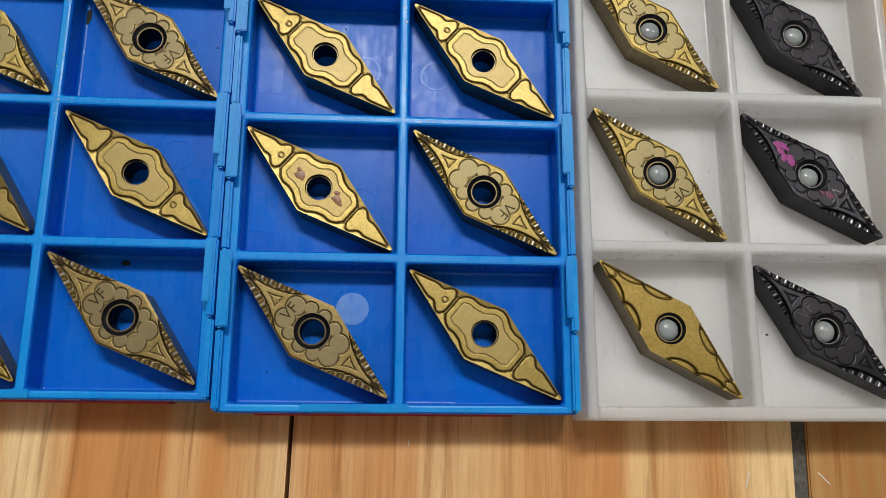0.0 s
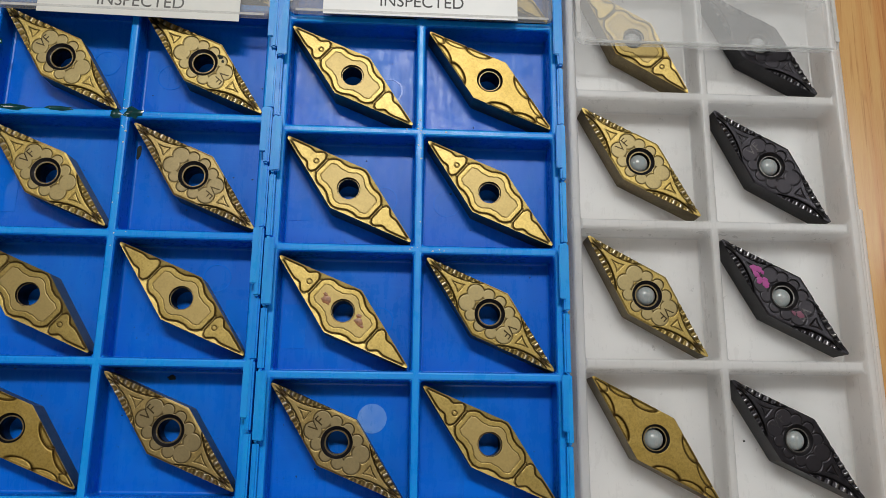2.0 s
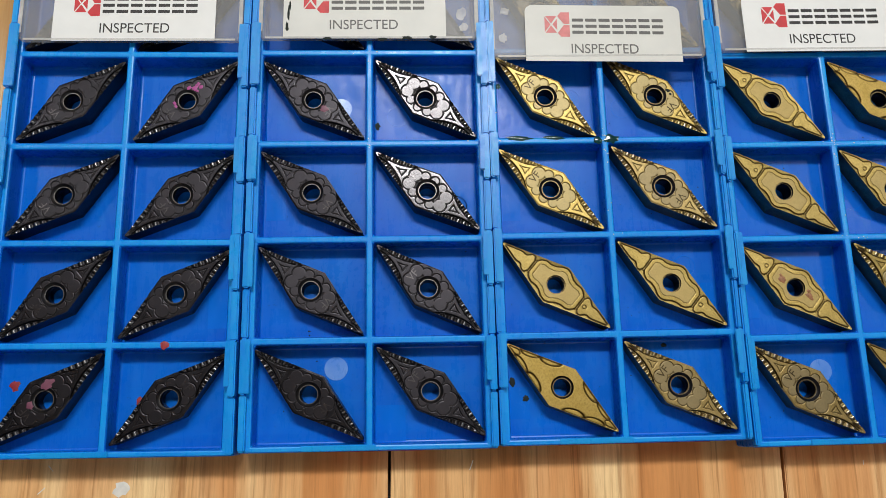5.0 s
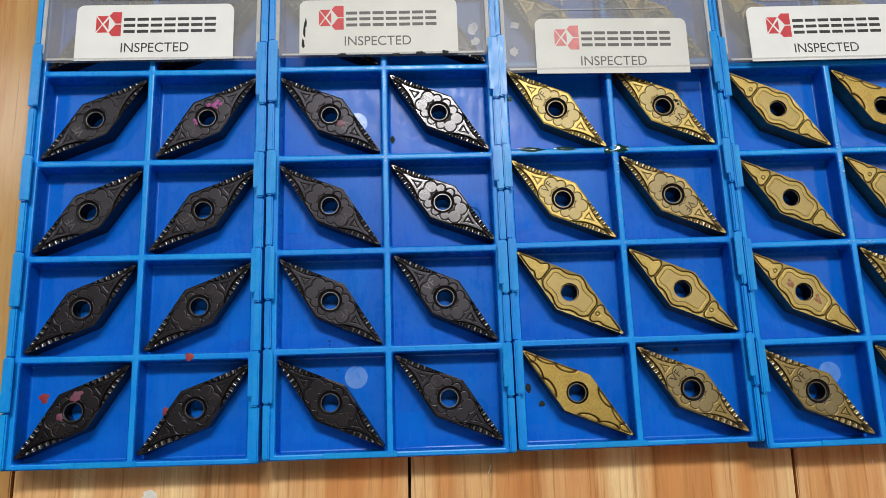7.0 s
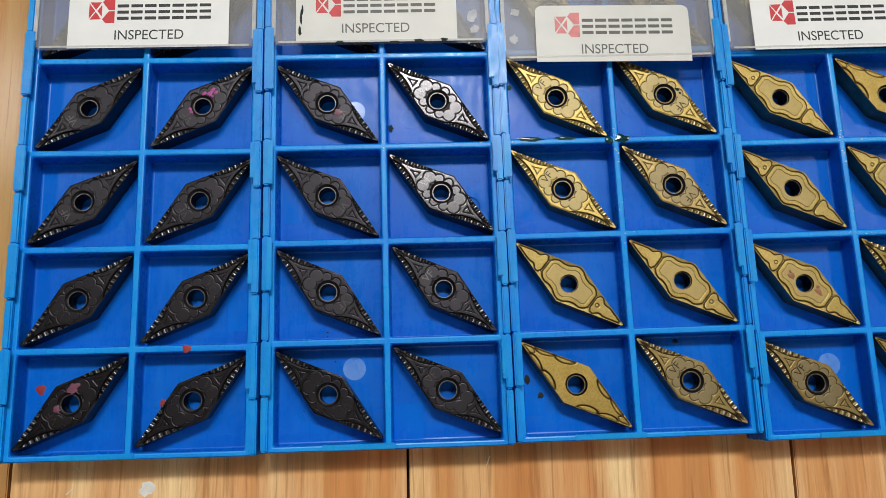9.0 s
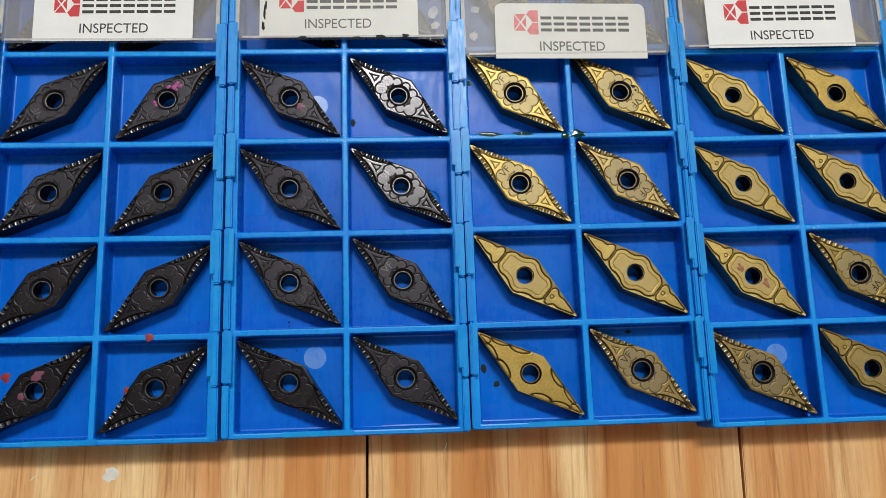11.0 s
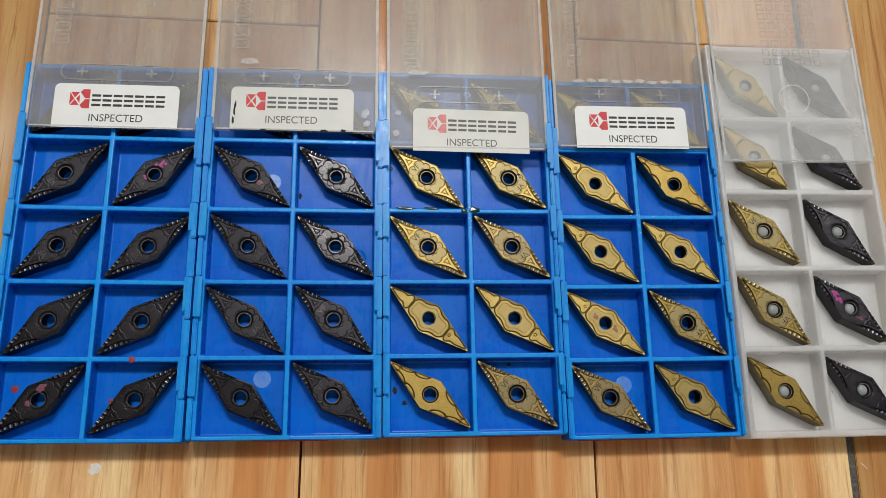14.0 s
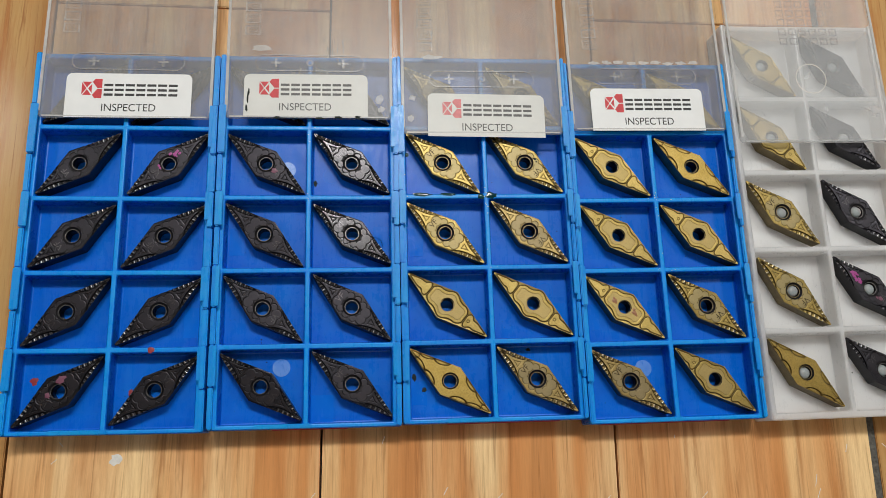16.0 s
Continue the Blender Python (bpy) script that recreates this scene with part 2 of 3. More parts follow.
CLOUDY = clear_plastic("cloudy_plastic", 0.21, (0.99, 0.99, 0.99), 0.28, (0.92, 0.93, 0.93), 0.05, 0.35)
EMBOSS = clear_plastic("embossed_plastic", 0.26, (0.95, 0.95, 0.95), 0.1)
EDGE_HAZE = clear_plastic("plastic_edge", 0.55, (0.9, 0.9, 0.9), 0.12)
WOOD = wood("varnished_plank", mid=(0.80, 0.51, 0.235), grain=1.0)
WOOD_BROWN = wood("golden_brown_plank", (0.52, 0.31, 0.115), (0.42, 0.225, 0.075), (0.32, 0.155, 0.048), (0.35, 0.165, 0.05), 1.6)
ENGRAVING_SHADE = coating("dark_engraving", (0.05, 0.036, 0.018), (0.08, 0.06, 0.03), 0.45, 1.0)
FILLER = plain("grey_filler", (0.10, 0.092, 0.078), 0.8, vary=0.5, scale=0.9)
GROOVE = plain("dark_joint", (0.035, 0.025, 0.02), 0.8)
PAPER = plain("label_paper", (0.87, 0.88, 0.87), 0.45, vary=0.04, scale=0.12)
PAPER_GREY = plain("aged_label_paper", (0.70, 0.70, 0.66), 0.45, vary=0.05, scale=0.12)
INK = plain("black_ink", (0.018, 0.016, 0.016), 0.5)
INK_GREY = plain("faded_ink", (0.10, 0.095, 0.09), 0.5)
RED = plain("red_ink", (0.62, 0.03, 0.04), 0.5)
RED_FADED = plain("faded_red_ink", (0.72, 0.22, 0.22), 0.5)
MAGENTA = plain("magenta_marker", (0.36, 0.045, 0.24), 0.45)
PINK = plain("faint_marker", (0.17, 0.05, 0.09), 0.45)
BROWN = plain("brown_smear", (0.30, 0.125, 0.05), 0.4, vary=0.35, scale=2.0)
OIL = plain("green_oil", (0.003, 0.045, 0.05), 0.12, vary=0.5, scale=1.5)
GRIME = plain("oily_grime", (0.005, 0.012, 0.008), 0.75)
SPECK_AND_GLINT = plain("pale_speck", (0.75, 0.72, 0.66), 0.6)
RUST = plain("red_brown_paint", (0.30, 0.025, 0.03), 0.5)
# Greys of the unseen room, set by how much light they return.
WALL = plain("wall_paint", (0.35, 0.35, 0.345), 0.8, vary=0.03, scale=0.004)
CEILING = plain("ceiling_paint", (0.5, 0.5, 0.49), 0.85, vary=0.03, scale=0.004)


# ---- mesh helpers (millimetres in, metres out) ----
def mesh_of(name, verts, faces, mats, index=None, smooth=False):
    me = bpy.data.meshes.new(name)
    me.from_pydata([(x * MM, y * MM, z * MM) for x, y, z in verts], [], faces)
    for m in mats:
        me.materials.append(m)
    if index is not None:
        me.polygons.foreach_set("material_index", np.asarray(index, dtype=np.int32))
    if smooth is True:
        me.shade_smooth()
    me.update()
    return me


def part(name, me, parent, label="", m=None):
    ob = new(name, me)
    ob.parent = parent
    if m is not None:
        ob.matrix_local = m
    return tagged(ob, label)


def at_mm(x, y, z, rz=0.0, rx=0.0):
    return pose(x * MM, y * MM, z * MM, rx, 0, rz)


def slab(name, x0, x1, y0, y1, z0, z1, mat, radius=0.0, bevel=0.0, corners=(1, 1, 1, 1)):
    """A flat block with rounded corners (from lower left, against the clock) and a small edge bevel."""
    pts = []
    for (cx, cy, a0), on in zip(((x0, y0, 180), (x1, y0, 270), (x1, y1, 0), (x0, y1, 90)), corners):
        r = radius * on
        if r <= 0:
            pts.append((cx, cy))
            continue
        ox, oy = cx + (r if cx == x0 else -r), cy + (r if cy == y0 else -r)
        pts += [(ox + r * math.cos(radians(a0 + 15 * k)), oy + r * math.sin(radians(a0 + 15 * k))) for k in range(7)]
    bm = bmesh.new()
    f = bm.faces.new([bm.verts.new((x * MM, y * MM, z0 * MM)) for x, y in pts])
    up = bmesh.ops.extrude_face_region(bm, geom=[f])
    bmesh.ops.translate(bm, verts=[v for v in up["geom"] if isinstance(v, bmesh.types.BMVert)], vec=(0, 0, (z1 - z0) * MM))
    if bevel:
        bmesh.ops.bevel(bm, geom=bm.edges[:], offset=bevel * MM, segments=2, affect="EDGES", clamp_overlap=True)
    bmesh.ops.recalc_face_normals(bm, faces=bm.faces)
    me = bpy.data.meshes.new(name)
    bm.to_mesh(me)
    bm.free()
    me.materials.append(mat)
    return me


def blob(name, r, h, mat, seed, stretch=1.0):
    """A thin uneven patch, like a drop, a stain or a chip of dirt."""
    rnd = random.Random(seed)
    n = 14
    ring = [(math.cos(k * math.tau / n), math.sin(k * math.tau / n), r * rnd.uniform(0.65, 1.15)) for k in range(n)]
    verts = [(0, 0, h)] + [(c * q * 0.7 * stretch, s * q * 0.7, h * 0.85) for c, s, q in ring] + [(c * q * stretch, s * q, 0) for c, s, q in ring]
    faces = [(0, 1 + k, 1 + (k + 1) % n) for k in range(n)]
    faces += [(1 + k, 1 + n + k, 1 + n + (k + 1) % n, 1 + (k + 1) % n) for k in range(n)]
    return mesh_of(name, verts, faces, [mat], smooth=True)


def disc(name, r0, r1, z0, z1, mat, n=32):
    """A ring (or, with r0 = 0, a disc) with thickness."""
    verts, faces = [], []
    for k in range(n):
        c, s = math.cos(k * math.tau / n), math.sin(k * math.tau / n)
        verts += [(c * r0, s * r0, z0), (c * r0, s * r0, z1), (c * r1, s * r1, z1), (c * r1, s * r1, z0)]
    for k in range(n):
        a, b = 4 * k, 4 * ((k + 1) % n)
        faces += [(a + 1, a + 2, b + 2, b + 1), (a + 2, a + 3, b + 3, b + 2)]
        if r0 > 0:
            faces.append((a, a + 1, b + 1, b))
    return mesh_of(name, verts, faces, [mat])


def writing(name, text, size, mat, depth=0.02):
    c = bpy.data.curves.new(name, "FONT")
    c.body, c.size, c.align_x, c.align_y, c.extrude = text, size * MM, "CENTER", "CENTER", depth * MM
    ob = bpy.data.objects.new(name, c)
    scene.collection.objects.link(ob)
    me = bpy.data.meshes.new_from_object(ob.evaluated_get(bpy.context.evaluated_depsgraph_get()))
    bpy.data.objects.remove(ob)
    me.name = name
    me.materials.clear()
    me.materials.append(mat)
    return me


# ---- the room: plank floor; unseen walls and ceiling added for bounced light ----
BOARD, GROUND = 89.4, -3.0
tagged(new("subfloor", slab("subfloor", -2000, 2000, -2000, 2000, -40, -14, GROOVE)), "dark screed under the wooden planks", "floor", kind="structure").location.z = GROUND * MM
floor = tagged(new("floor", slab("floor", -2000, 2000, -2000, 2000, -14, -6, GROOVE)), "varnished wooden plank floor with dark joints", "floor", kind="structure")
floor.location.z = GROUND * MM
edges = {k: -84.2 + BOARD * k - (6.4 if k > 1 else 0.0) for k in range(-21, 25)}
# the rows that the camera passes first, then those out to the walls
for k in [*range(-12, 14), *range(-21, -12), *range(14, 23)]:
    x0, x1 = edges[k], edges[k + 1]
    end = 154.5 if k % 2 else -340.0
    cuts = [-2000.0] + [e for e in (end - 1800, end - 900, end, end + 900, end + 1800) if -1990 < e < 1990] + [2000.0]
    gap = 2.4 if k == 2 else 0.7
    for y0, y1 in zip(cuts, cuts[1:]):
        me = slab("plank", gap / 2, x1 - x0 - (1.2 if k == 1 else 0.35), y0 - (y0 + y1) / 2 + 0.3, y1 - (y0 + y1) / 2 - 0.3, -6, 0, WOOD_BROWN if k in (-2, 2) else WOOD, bevel=0.25)
        part("plank", me, floor, m=at_mm(x0, (y0 + y1) / 2, 0))
part("joint_filler", slab("joint_filler", edges[2] - 1.15, edges[2] + 1.15, -1990, 1990, -5.8, -0.5, FILLER), floor, "grey filler in a wide joint")
for name, (x0, x1, y0, y1) in {"wall_north": (-2100, 2100, 2000, 2100), "wall_south": (-2100, 2100, -2100, -2000),
                               "wall_east": (2000, 2100, -2000, 2000), "wall_west": (-2100, -2000, -2000, 2000)}.items():
    tagged(new(name, slab(name, x0, x1, y0, y1, -40, 2500, WALL)), "unseen grey wall, added for bounced light", "wall", kind="structure")
tagged(new("ceiling", slab("ceiling", -2100, 2100, -2100, 2100, 2500, 2600, CEILING)), "unseen grey ceiling, added for bounced light", "ceiling", kind="structure")


# ---- cutting inserts ----
A_LONG, B_SHORT, THICK = 15.83, 4.99, 4.76


def smooth(e0, e1, v):
    s = np.clip((v - e0) / (e1 - e0), 0, 1)
    return s * s * (3 - 2 * s)


def outline(n):
    """Points along a 35 degree rhombus with rounded tips, at even steps."""
    def rounded(tip, d0, d1, r, half):
        t = r / math.tan(half)
        p0, p1 = tip + d0 * t, tip + d1 * t
        c = tip + (d0 + d1).normalized() * (r / math.sin(half))
        a0, a1 = math.atan2(p0.y - c.y, p0.x - c.x), math.atan2(p1.y - c.y, p1.x - c.x)
        if a1 < a0:
            a1 += math.tau
        return [Vector((c.x + r * math.cos(a0 + (a1 - a0) * k / 10), c.y + r * math.sin(a0 + (a1 - a0) * k / 10))) for k in range(11)]
    corners = [Vector((A_LONG, 0)), Vector((0, B_SHORT)), Vector((-A_LONG, 0)), Vector((0, -B_SHORT))]
    pts = []
    for k, c in enumerate(corners):
        back, ahead = (corners[k - 1] - c).normalized(), (corners[(k + 1) % 4] - c).normalized()
        pts += rounded(c, back, ahead, 0.27 if k % 2 == 0 else 0.5, back.angle(ahead) / 2)
    pts = np.array([(p.x, p.y) for p in pts])
    loop = np.vstack([pts, pts[:1]])
    run = np.concatenate([[0], np.cumsum(np.hypot(*np.diff(loop, axis=0).T))])
    s = np.linspace(0, run[-1], n, endpoint=False)
    return np.stack([np.interp(s, run, loop[:, 0]), np.interp(s, run, loop[:, 1])], 1)


def edge_distance(x, y):
    return (1 - np.abs(x) / A_LONG - np.abs(y) / B_SHORT) * A_LONG * B_SHORT / math.hypot(A_LONG, B_SHORT)


def half_width(ax, ay, knots):
    """Distance inside an outline given as half widths along the long axis."""
    kx, kw = np.array(knots).T
    fine = np.linspace(kx[0], kx[-1], 400)
    w = np.interp(fine, kx, kw)
    pad = np.concatenate([np.full(12, w[0]), w, np.full(12, w[-1])])
    w = np.convolve(pad, np.ones(25) / 25, "valid")
    slope = np.clip(np.gradient(w, fine), -2.2, 2.2)
    d = (np.interp(ax, fine, w) - ay) / np.sqrt(1 + np.interp(ax, fine, slope) ** 2)
    return np.minimum(d, np.minimum(ax - kx[0] if kx[0] > 0 else 9.0, kx[-1] - ax))


def relief_vase(x, y):
    """Chipbreaker with a curved central pad and an arrow pad at each tip."""
    ax, ay, de = np.abs(x), np.abs(y), edge_distance(x, y)
    body = half_width(ax, ay, [(0, 4.45), (1.0, 4.2), (2.4, 3.25), (3.6, 2.9), (4.8, 2.95), (5.6, 2.6), (6.2, 2.05), (6.55, 1.5)])
    arrow = half_width(ax, ay, [(7.0, 1.25), (7.4, 2.05), (8.1, 2.2), (8.6, 1.75), (9.2, 1.15), (9.8, 1.1), (10.4, 1.2), (11.2, 1.02), (14.2, 0.1)])
    d = np.maximum(body, arrow)
    pad = smooth(-0.05, 0.05, d)
    h = -(0.03 + 0.15 * np.clip(de / 1.1, 0, 1)) * (1 - pad)
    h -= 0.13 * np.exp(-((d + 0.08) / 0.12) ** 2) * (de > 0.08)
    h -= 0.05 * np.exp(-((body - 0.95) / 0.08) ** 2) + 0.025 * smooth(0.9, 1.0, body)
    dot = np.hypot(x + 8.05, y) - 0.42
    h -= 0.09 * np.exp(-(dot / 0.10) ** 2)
    # Dark lines in place of the shade in the grooves.
    shade_mask = 0.97 * np.exp(-((d + 0.08) / 0.13) ** 2) * (de > 0.08) + 0.55 * np.exp(-((body - 0.95) / 0.08) ** 2) + 0.8 * np.exp(-(dot / 0.11) ** 2)
    # Inner plate greyer: a tilted facet's brightness put in as colour.
    return h, 0.5 * smooth(0.9, 1.0, body), np.clip(shade_mask, 0, 1), np.zeros(len(x))


def flower(x, y):
    """Distance outside a petal outline: two large lobes towards each tip, small ones beside the hole."""
    ax, ay = np.abs(x), np.abs(y)
    d = np.hypot(ax, ay) - 2.95
    for cx, cy, r in ((4.4, 1.22, 1.55), (2.4, 2.4, 1.1), (0.0, 2.85, 1.05)):
        d = np.minimum(d, np.hypot(ax - cx, ay - cy) - r)
    return d


def relief_flower(x, y):
    """Chipbreaker with ribbed scallops along the edges and a petal outline round the hole."""
    ax, ay, de = np.abs(x), np.abs(y), edge_distance(x, y)
    s = 1.18 * np.sin(np.pi * np.clip((ax - 4.5) / 9.4, 0, 1)) ** 0.62
    inside = s - de
    cut = smooth(-0.04, 0.06, inside) * (s > 0.05)
    wave = np.cos(math.tau * (ax + 0.3 * de) / 1.42)
    h = -cut * (0.26 - 0.17 * wave * smooth(0.1, 0.45, inside))
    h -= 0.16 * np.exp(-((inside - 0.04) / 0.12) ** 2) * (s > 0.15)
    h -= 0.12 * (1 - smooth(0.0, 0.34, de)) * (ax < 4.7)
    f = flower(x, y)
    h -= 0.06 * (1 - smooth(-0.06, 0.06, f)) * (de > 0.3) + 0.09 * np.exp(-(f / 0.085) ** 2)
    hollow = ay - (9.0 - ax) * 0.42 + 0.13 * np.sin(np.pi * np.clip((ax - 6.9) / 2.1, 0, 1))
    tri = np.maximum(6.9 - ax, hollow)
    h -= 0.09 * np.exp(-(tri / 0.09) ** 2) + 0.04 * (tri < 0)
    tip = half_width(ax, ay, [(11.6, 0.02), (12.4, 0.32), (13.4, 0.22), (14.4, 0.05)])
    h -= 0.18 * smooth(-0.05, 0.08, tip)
    # Outlines and rib hollows darkened in place of shade.
    shade_mask = 0.9 * np.exp(-((inside - 0.03) / 0.13) ** 2) * (s > 0.15) + 0.8 * np.exp(-(f / 0.085) ** 2) + 0.75 * np.exp(-(tri / 0.085) ** 2) + smooth(-0.05, 0.1, tip)
    shade_mask += cut * (0.22 - 0.22 * wave) * smooth(0.1, 0.4, inside)
    # Lighter crests towards the tips, in place of glints.
    bare = cut * 0.62 * smooth(0.2, 0.95, wave) * smooth(0.05, 0.3, inside) * smooth(6.5, 11.0, ax) * smooth(0.0, 0.1, de)
    return h, 0.62 * (1 - smooth(-0.05, 0.05, f)), np.clip(shade_mask, 0, 1), bare


def relief_cloud(x, y):
    """Flat centre with bites along the edges and a leaf at each tip."""
    ax, de = np.abs(x), edge_distance(x, y)
    h, shade_mask = np.zeros(len(x)), np.zeros(len(x))
    side = np.sign(x) * np.sign(y)
    for c, l, dep in ((5.3, 2.3, 1.2), (9.9, 2.2, 1.0)):
        e = np.sqrt(((ax - c - 0.3 * (side > 0)) / l) ** 2 + (de / dep) ** 2) - 1
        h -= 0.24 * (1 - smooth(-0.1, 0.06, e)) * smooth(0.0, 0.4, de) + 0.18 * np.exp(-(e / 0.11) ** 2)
        # Bite outlines darkened as shade would darken them.
        shade_mask += 0.95 * np.exp(-(e / 0.12) ** 2)
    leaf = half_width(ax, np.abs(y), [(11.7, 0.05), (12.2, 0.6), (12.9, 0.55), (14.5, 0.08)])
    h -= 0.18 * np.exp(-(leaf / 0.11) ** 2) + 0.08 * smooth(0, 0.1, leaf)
    shade_mask += np.exp(-(leaf / 0.12) ** 2)
    return h, np.zeros(len(x)), np.clip(shade_mask, 0, 1), np.zeros(len(x))


RING = 420
EDGE = outline(RING)


def insert_mesh(name, relief, mats, hole, chamfer):
    """One insert: relief top, honed edge, upright flanks, through hole with a rounded mouth."""
    steps = 88
    dirs = EDGE / np.hypot(*EDGE.T)[:, None]
    ks = np.linspace(0, 1, steps) ** 0.95
    top = np.concatenate([dirs * chamfer * (1 - k) + EDGE * k for k in ks])
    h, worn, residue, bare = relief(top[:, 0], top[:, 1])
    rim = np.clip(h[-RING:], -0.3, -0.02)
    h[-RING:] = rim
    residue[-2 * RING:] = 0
    verts = [(x, y, THICK + z) for (x, y), z in zip(top, h)]
    faces, index = [], []

    def strip(a, b, m):
        for i in range(RING):
            j = (i + 1) % RING
            faces.append((a + i, b + i, b + j, a + j))
            index.append(m)

    for s in range(steps - 1):
        strip(s * RING, (s + 1) * RING, 0)

    def ring(points, z):
        verts.extend((x, y, z) for x, y in points)
        return len(verts) - RING

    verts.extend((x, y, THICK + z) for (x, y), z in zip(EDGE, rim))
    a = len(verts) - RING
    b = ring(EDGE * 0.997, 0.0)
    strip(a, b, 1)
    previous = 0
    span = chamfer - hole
    # Mouth and bore black even in gold inserts: hole shade as colour.
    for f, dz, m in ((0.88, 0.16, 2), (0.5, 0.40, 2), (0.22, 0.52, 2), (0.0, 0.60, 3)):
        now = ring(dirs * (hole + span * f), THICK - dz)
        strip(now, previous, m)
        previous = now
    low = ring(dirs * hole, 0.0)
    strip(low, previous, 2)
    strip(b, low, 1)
    me = mesh_of(name, verts, faces, mats, index)
    me.polygons.foreach_set("use_smooth", np.array([i != 1 for i in index]))
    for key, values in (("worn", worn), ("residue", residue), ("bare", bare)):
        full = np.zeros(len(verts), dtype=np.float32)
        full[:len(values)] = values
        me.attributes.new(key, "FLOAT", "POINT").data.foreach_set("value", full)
    me.update()
    return me


INSERTS = {
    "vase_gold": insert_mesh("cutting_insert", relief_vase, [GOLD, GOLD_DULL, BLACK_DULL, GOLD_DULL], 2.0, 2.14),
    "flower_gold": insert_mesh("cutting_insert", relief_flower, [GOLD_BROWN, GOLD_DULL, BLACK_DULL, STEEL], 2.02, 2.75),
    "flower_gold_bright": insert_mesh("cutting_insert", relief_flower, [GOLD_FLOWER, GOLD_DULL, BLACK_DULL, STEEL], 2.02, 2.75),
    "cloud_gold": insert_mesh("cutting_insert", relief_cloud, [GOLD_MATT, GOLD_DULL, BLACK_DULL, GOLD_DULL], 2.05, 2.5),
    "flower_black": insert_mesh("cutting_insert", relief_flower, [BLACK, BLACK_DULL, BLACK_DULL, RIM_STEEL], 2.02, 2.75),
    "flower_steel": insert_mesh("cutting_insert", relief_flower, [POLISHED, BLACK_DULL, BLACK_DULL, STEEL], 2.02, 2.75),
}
RIMS = {"gold": disc("hole_rim", 1.92, 2.1, -0.1, 0.04, GOLD_DULL, 48), "black": disc("hole_rim", 1.94, 2.08, -0.1, 0.03, RIM_STEEL, 48)}
RIMS["steel"] = RIMS["black"]
# Letter tones stand for the shade and gleam of engraved lines.
MARKS = {"gold": writing("engraved_letters", "VF", 2.5, ENGRAVING_SHADE, 0.06), "black": writing("engraved_letters", "VF", 2.5, MARK_BLACK, 0.06)}
LABELS = {
    "vase_gold": "gold-coated diamond cutting insert with curved pads",
    "flower_gold": "gold-coated diamond cutting insert with petal outline",
    "flower_gold_bright": "bright yellow-gold diamond cutting insert with petal outline",
    "cloud_gold": "matt gold diamond cutting insert with scalloped edges",
    "flower_black": "black-coated diamond cutting insert with ribbed edges",
    "flower_steel": "polished dark diamond cutting insert with ribbed edges",
}


def place_insert(kind, m, where):
    ob = tagged(new("cutting_insert", INSERTS[kind]), LABELS[kind] + " in " + where, "cutting insert", "cutting inserts in the trays")
    ob.matrix_world = m
    part("hole_rim", RIMS[kind.split("_")[1]], ob, m=at_mm(0, 0, THICK - 0.52))
    if kind.startswith("flower"):
        mark = MARKS["gold" if "_gold" in kind else "black"]
        part("engraved_letters", mark, ob, "engraved letters VF", at_mm(-4.55, 0, THICK - 0.09, 90))
    return ob


# ---- trays ----
def height_field(name, xs, ys, height, mats, bevel):
    """A moulded tray: every field of the plan has its own height, with upright walls between."""
    nx, ny = len(xs) - 1, len(ys) - 1
    hs = [[height((xs[i] + xs[i + 1]) / 2, (ys[j] + ys[j + 1]) / 2) for j in range(ny)] for i in range(nx)]
    bm = bmesh.new()
    cache = {}

    def v(x, y, z):
        key = (round(x, 4), round(y, 4), round(z, 4))
        if key not in cache:
            cache[key] = bm.verts.new((x * MM, y * MM, z * MM))
        return cache[key]

    def face(*pts):
        vs = []
        for p in pts:
            q = v(*p)
            if q not in vs:
                vs.append(q)
        if len(vs) > 2:
            try:
                bm.faces.new(vs)
            except ValueError:
                pass

    foot = GROUND + 0.05
    levels = sorted({h for row in hs for h in row} | {foot})
    for i in range(nx):
        for j in range(ny):
            x0, x1, y0, y1, h = xs[i], xs[i + 1], ys[j], ys[j + 1], hs[i][j]
            face((x0, y0, h), (x1, y0, h), (x1, y1, h), (x0, y1, h))
            face((x0, y0, foot), (x0, y1, foot), (x1, y1, foot), (x1, y0, foot))
            for (di, dj, a, b) in ((-1, 0, (x0, y1), (x0, y0)), (1, 0, (x1, y0), (x1, y1)), (0, -1, (x0, y0), (x1, y0)), (0, 1, (x1, y1), (x0, y1))):
                ii, jj = i + di, j + dj
                other = hs[ii][jj] if 0 <= ii < nx and 0 <= jj < ny else foot
                if other < h:
                    zs = [z for z in levels if other <= z <= h]
                    for z0, z1 in zip(zs, zs[1:]):
                        face((*a, z0), (*b, z0), (*b, z1), (*a, z1))
    bmesh.ops.recalc_face_normals(bm, faces=bm.faces)
    bmesh.ops.dissolve_limit(bm, angle_limit=0.01, verts=bm.verts, edges=bm.edges)
    me = bpy.data.meshes.new(name)
    bm.to_mesh(me)
    bm.free()
    for m in mats:
        me.materials.append(m)
    # Raised flat tops take the brighter copy, as if lit through.
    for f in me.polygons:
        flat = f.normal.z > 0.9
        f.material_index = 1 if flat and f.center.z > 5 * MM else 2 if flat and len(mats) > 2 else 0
    ob = new(name, me)
    mod = ob.modifiers.new("bevel", "BEVEL")
    mod.width, mod.segments, mod.limit_method, mod.angle_limit = bevel * MM, 3, "ANGLE", radians(40)
    mod.harden_normals = False
    return ob


FLOOR_Z = 1.2


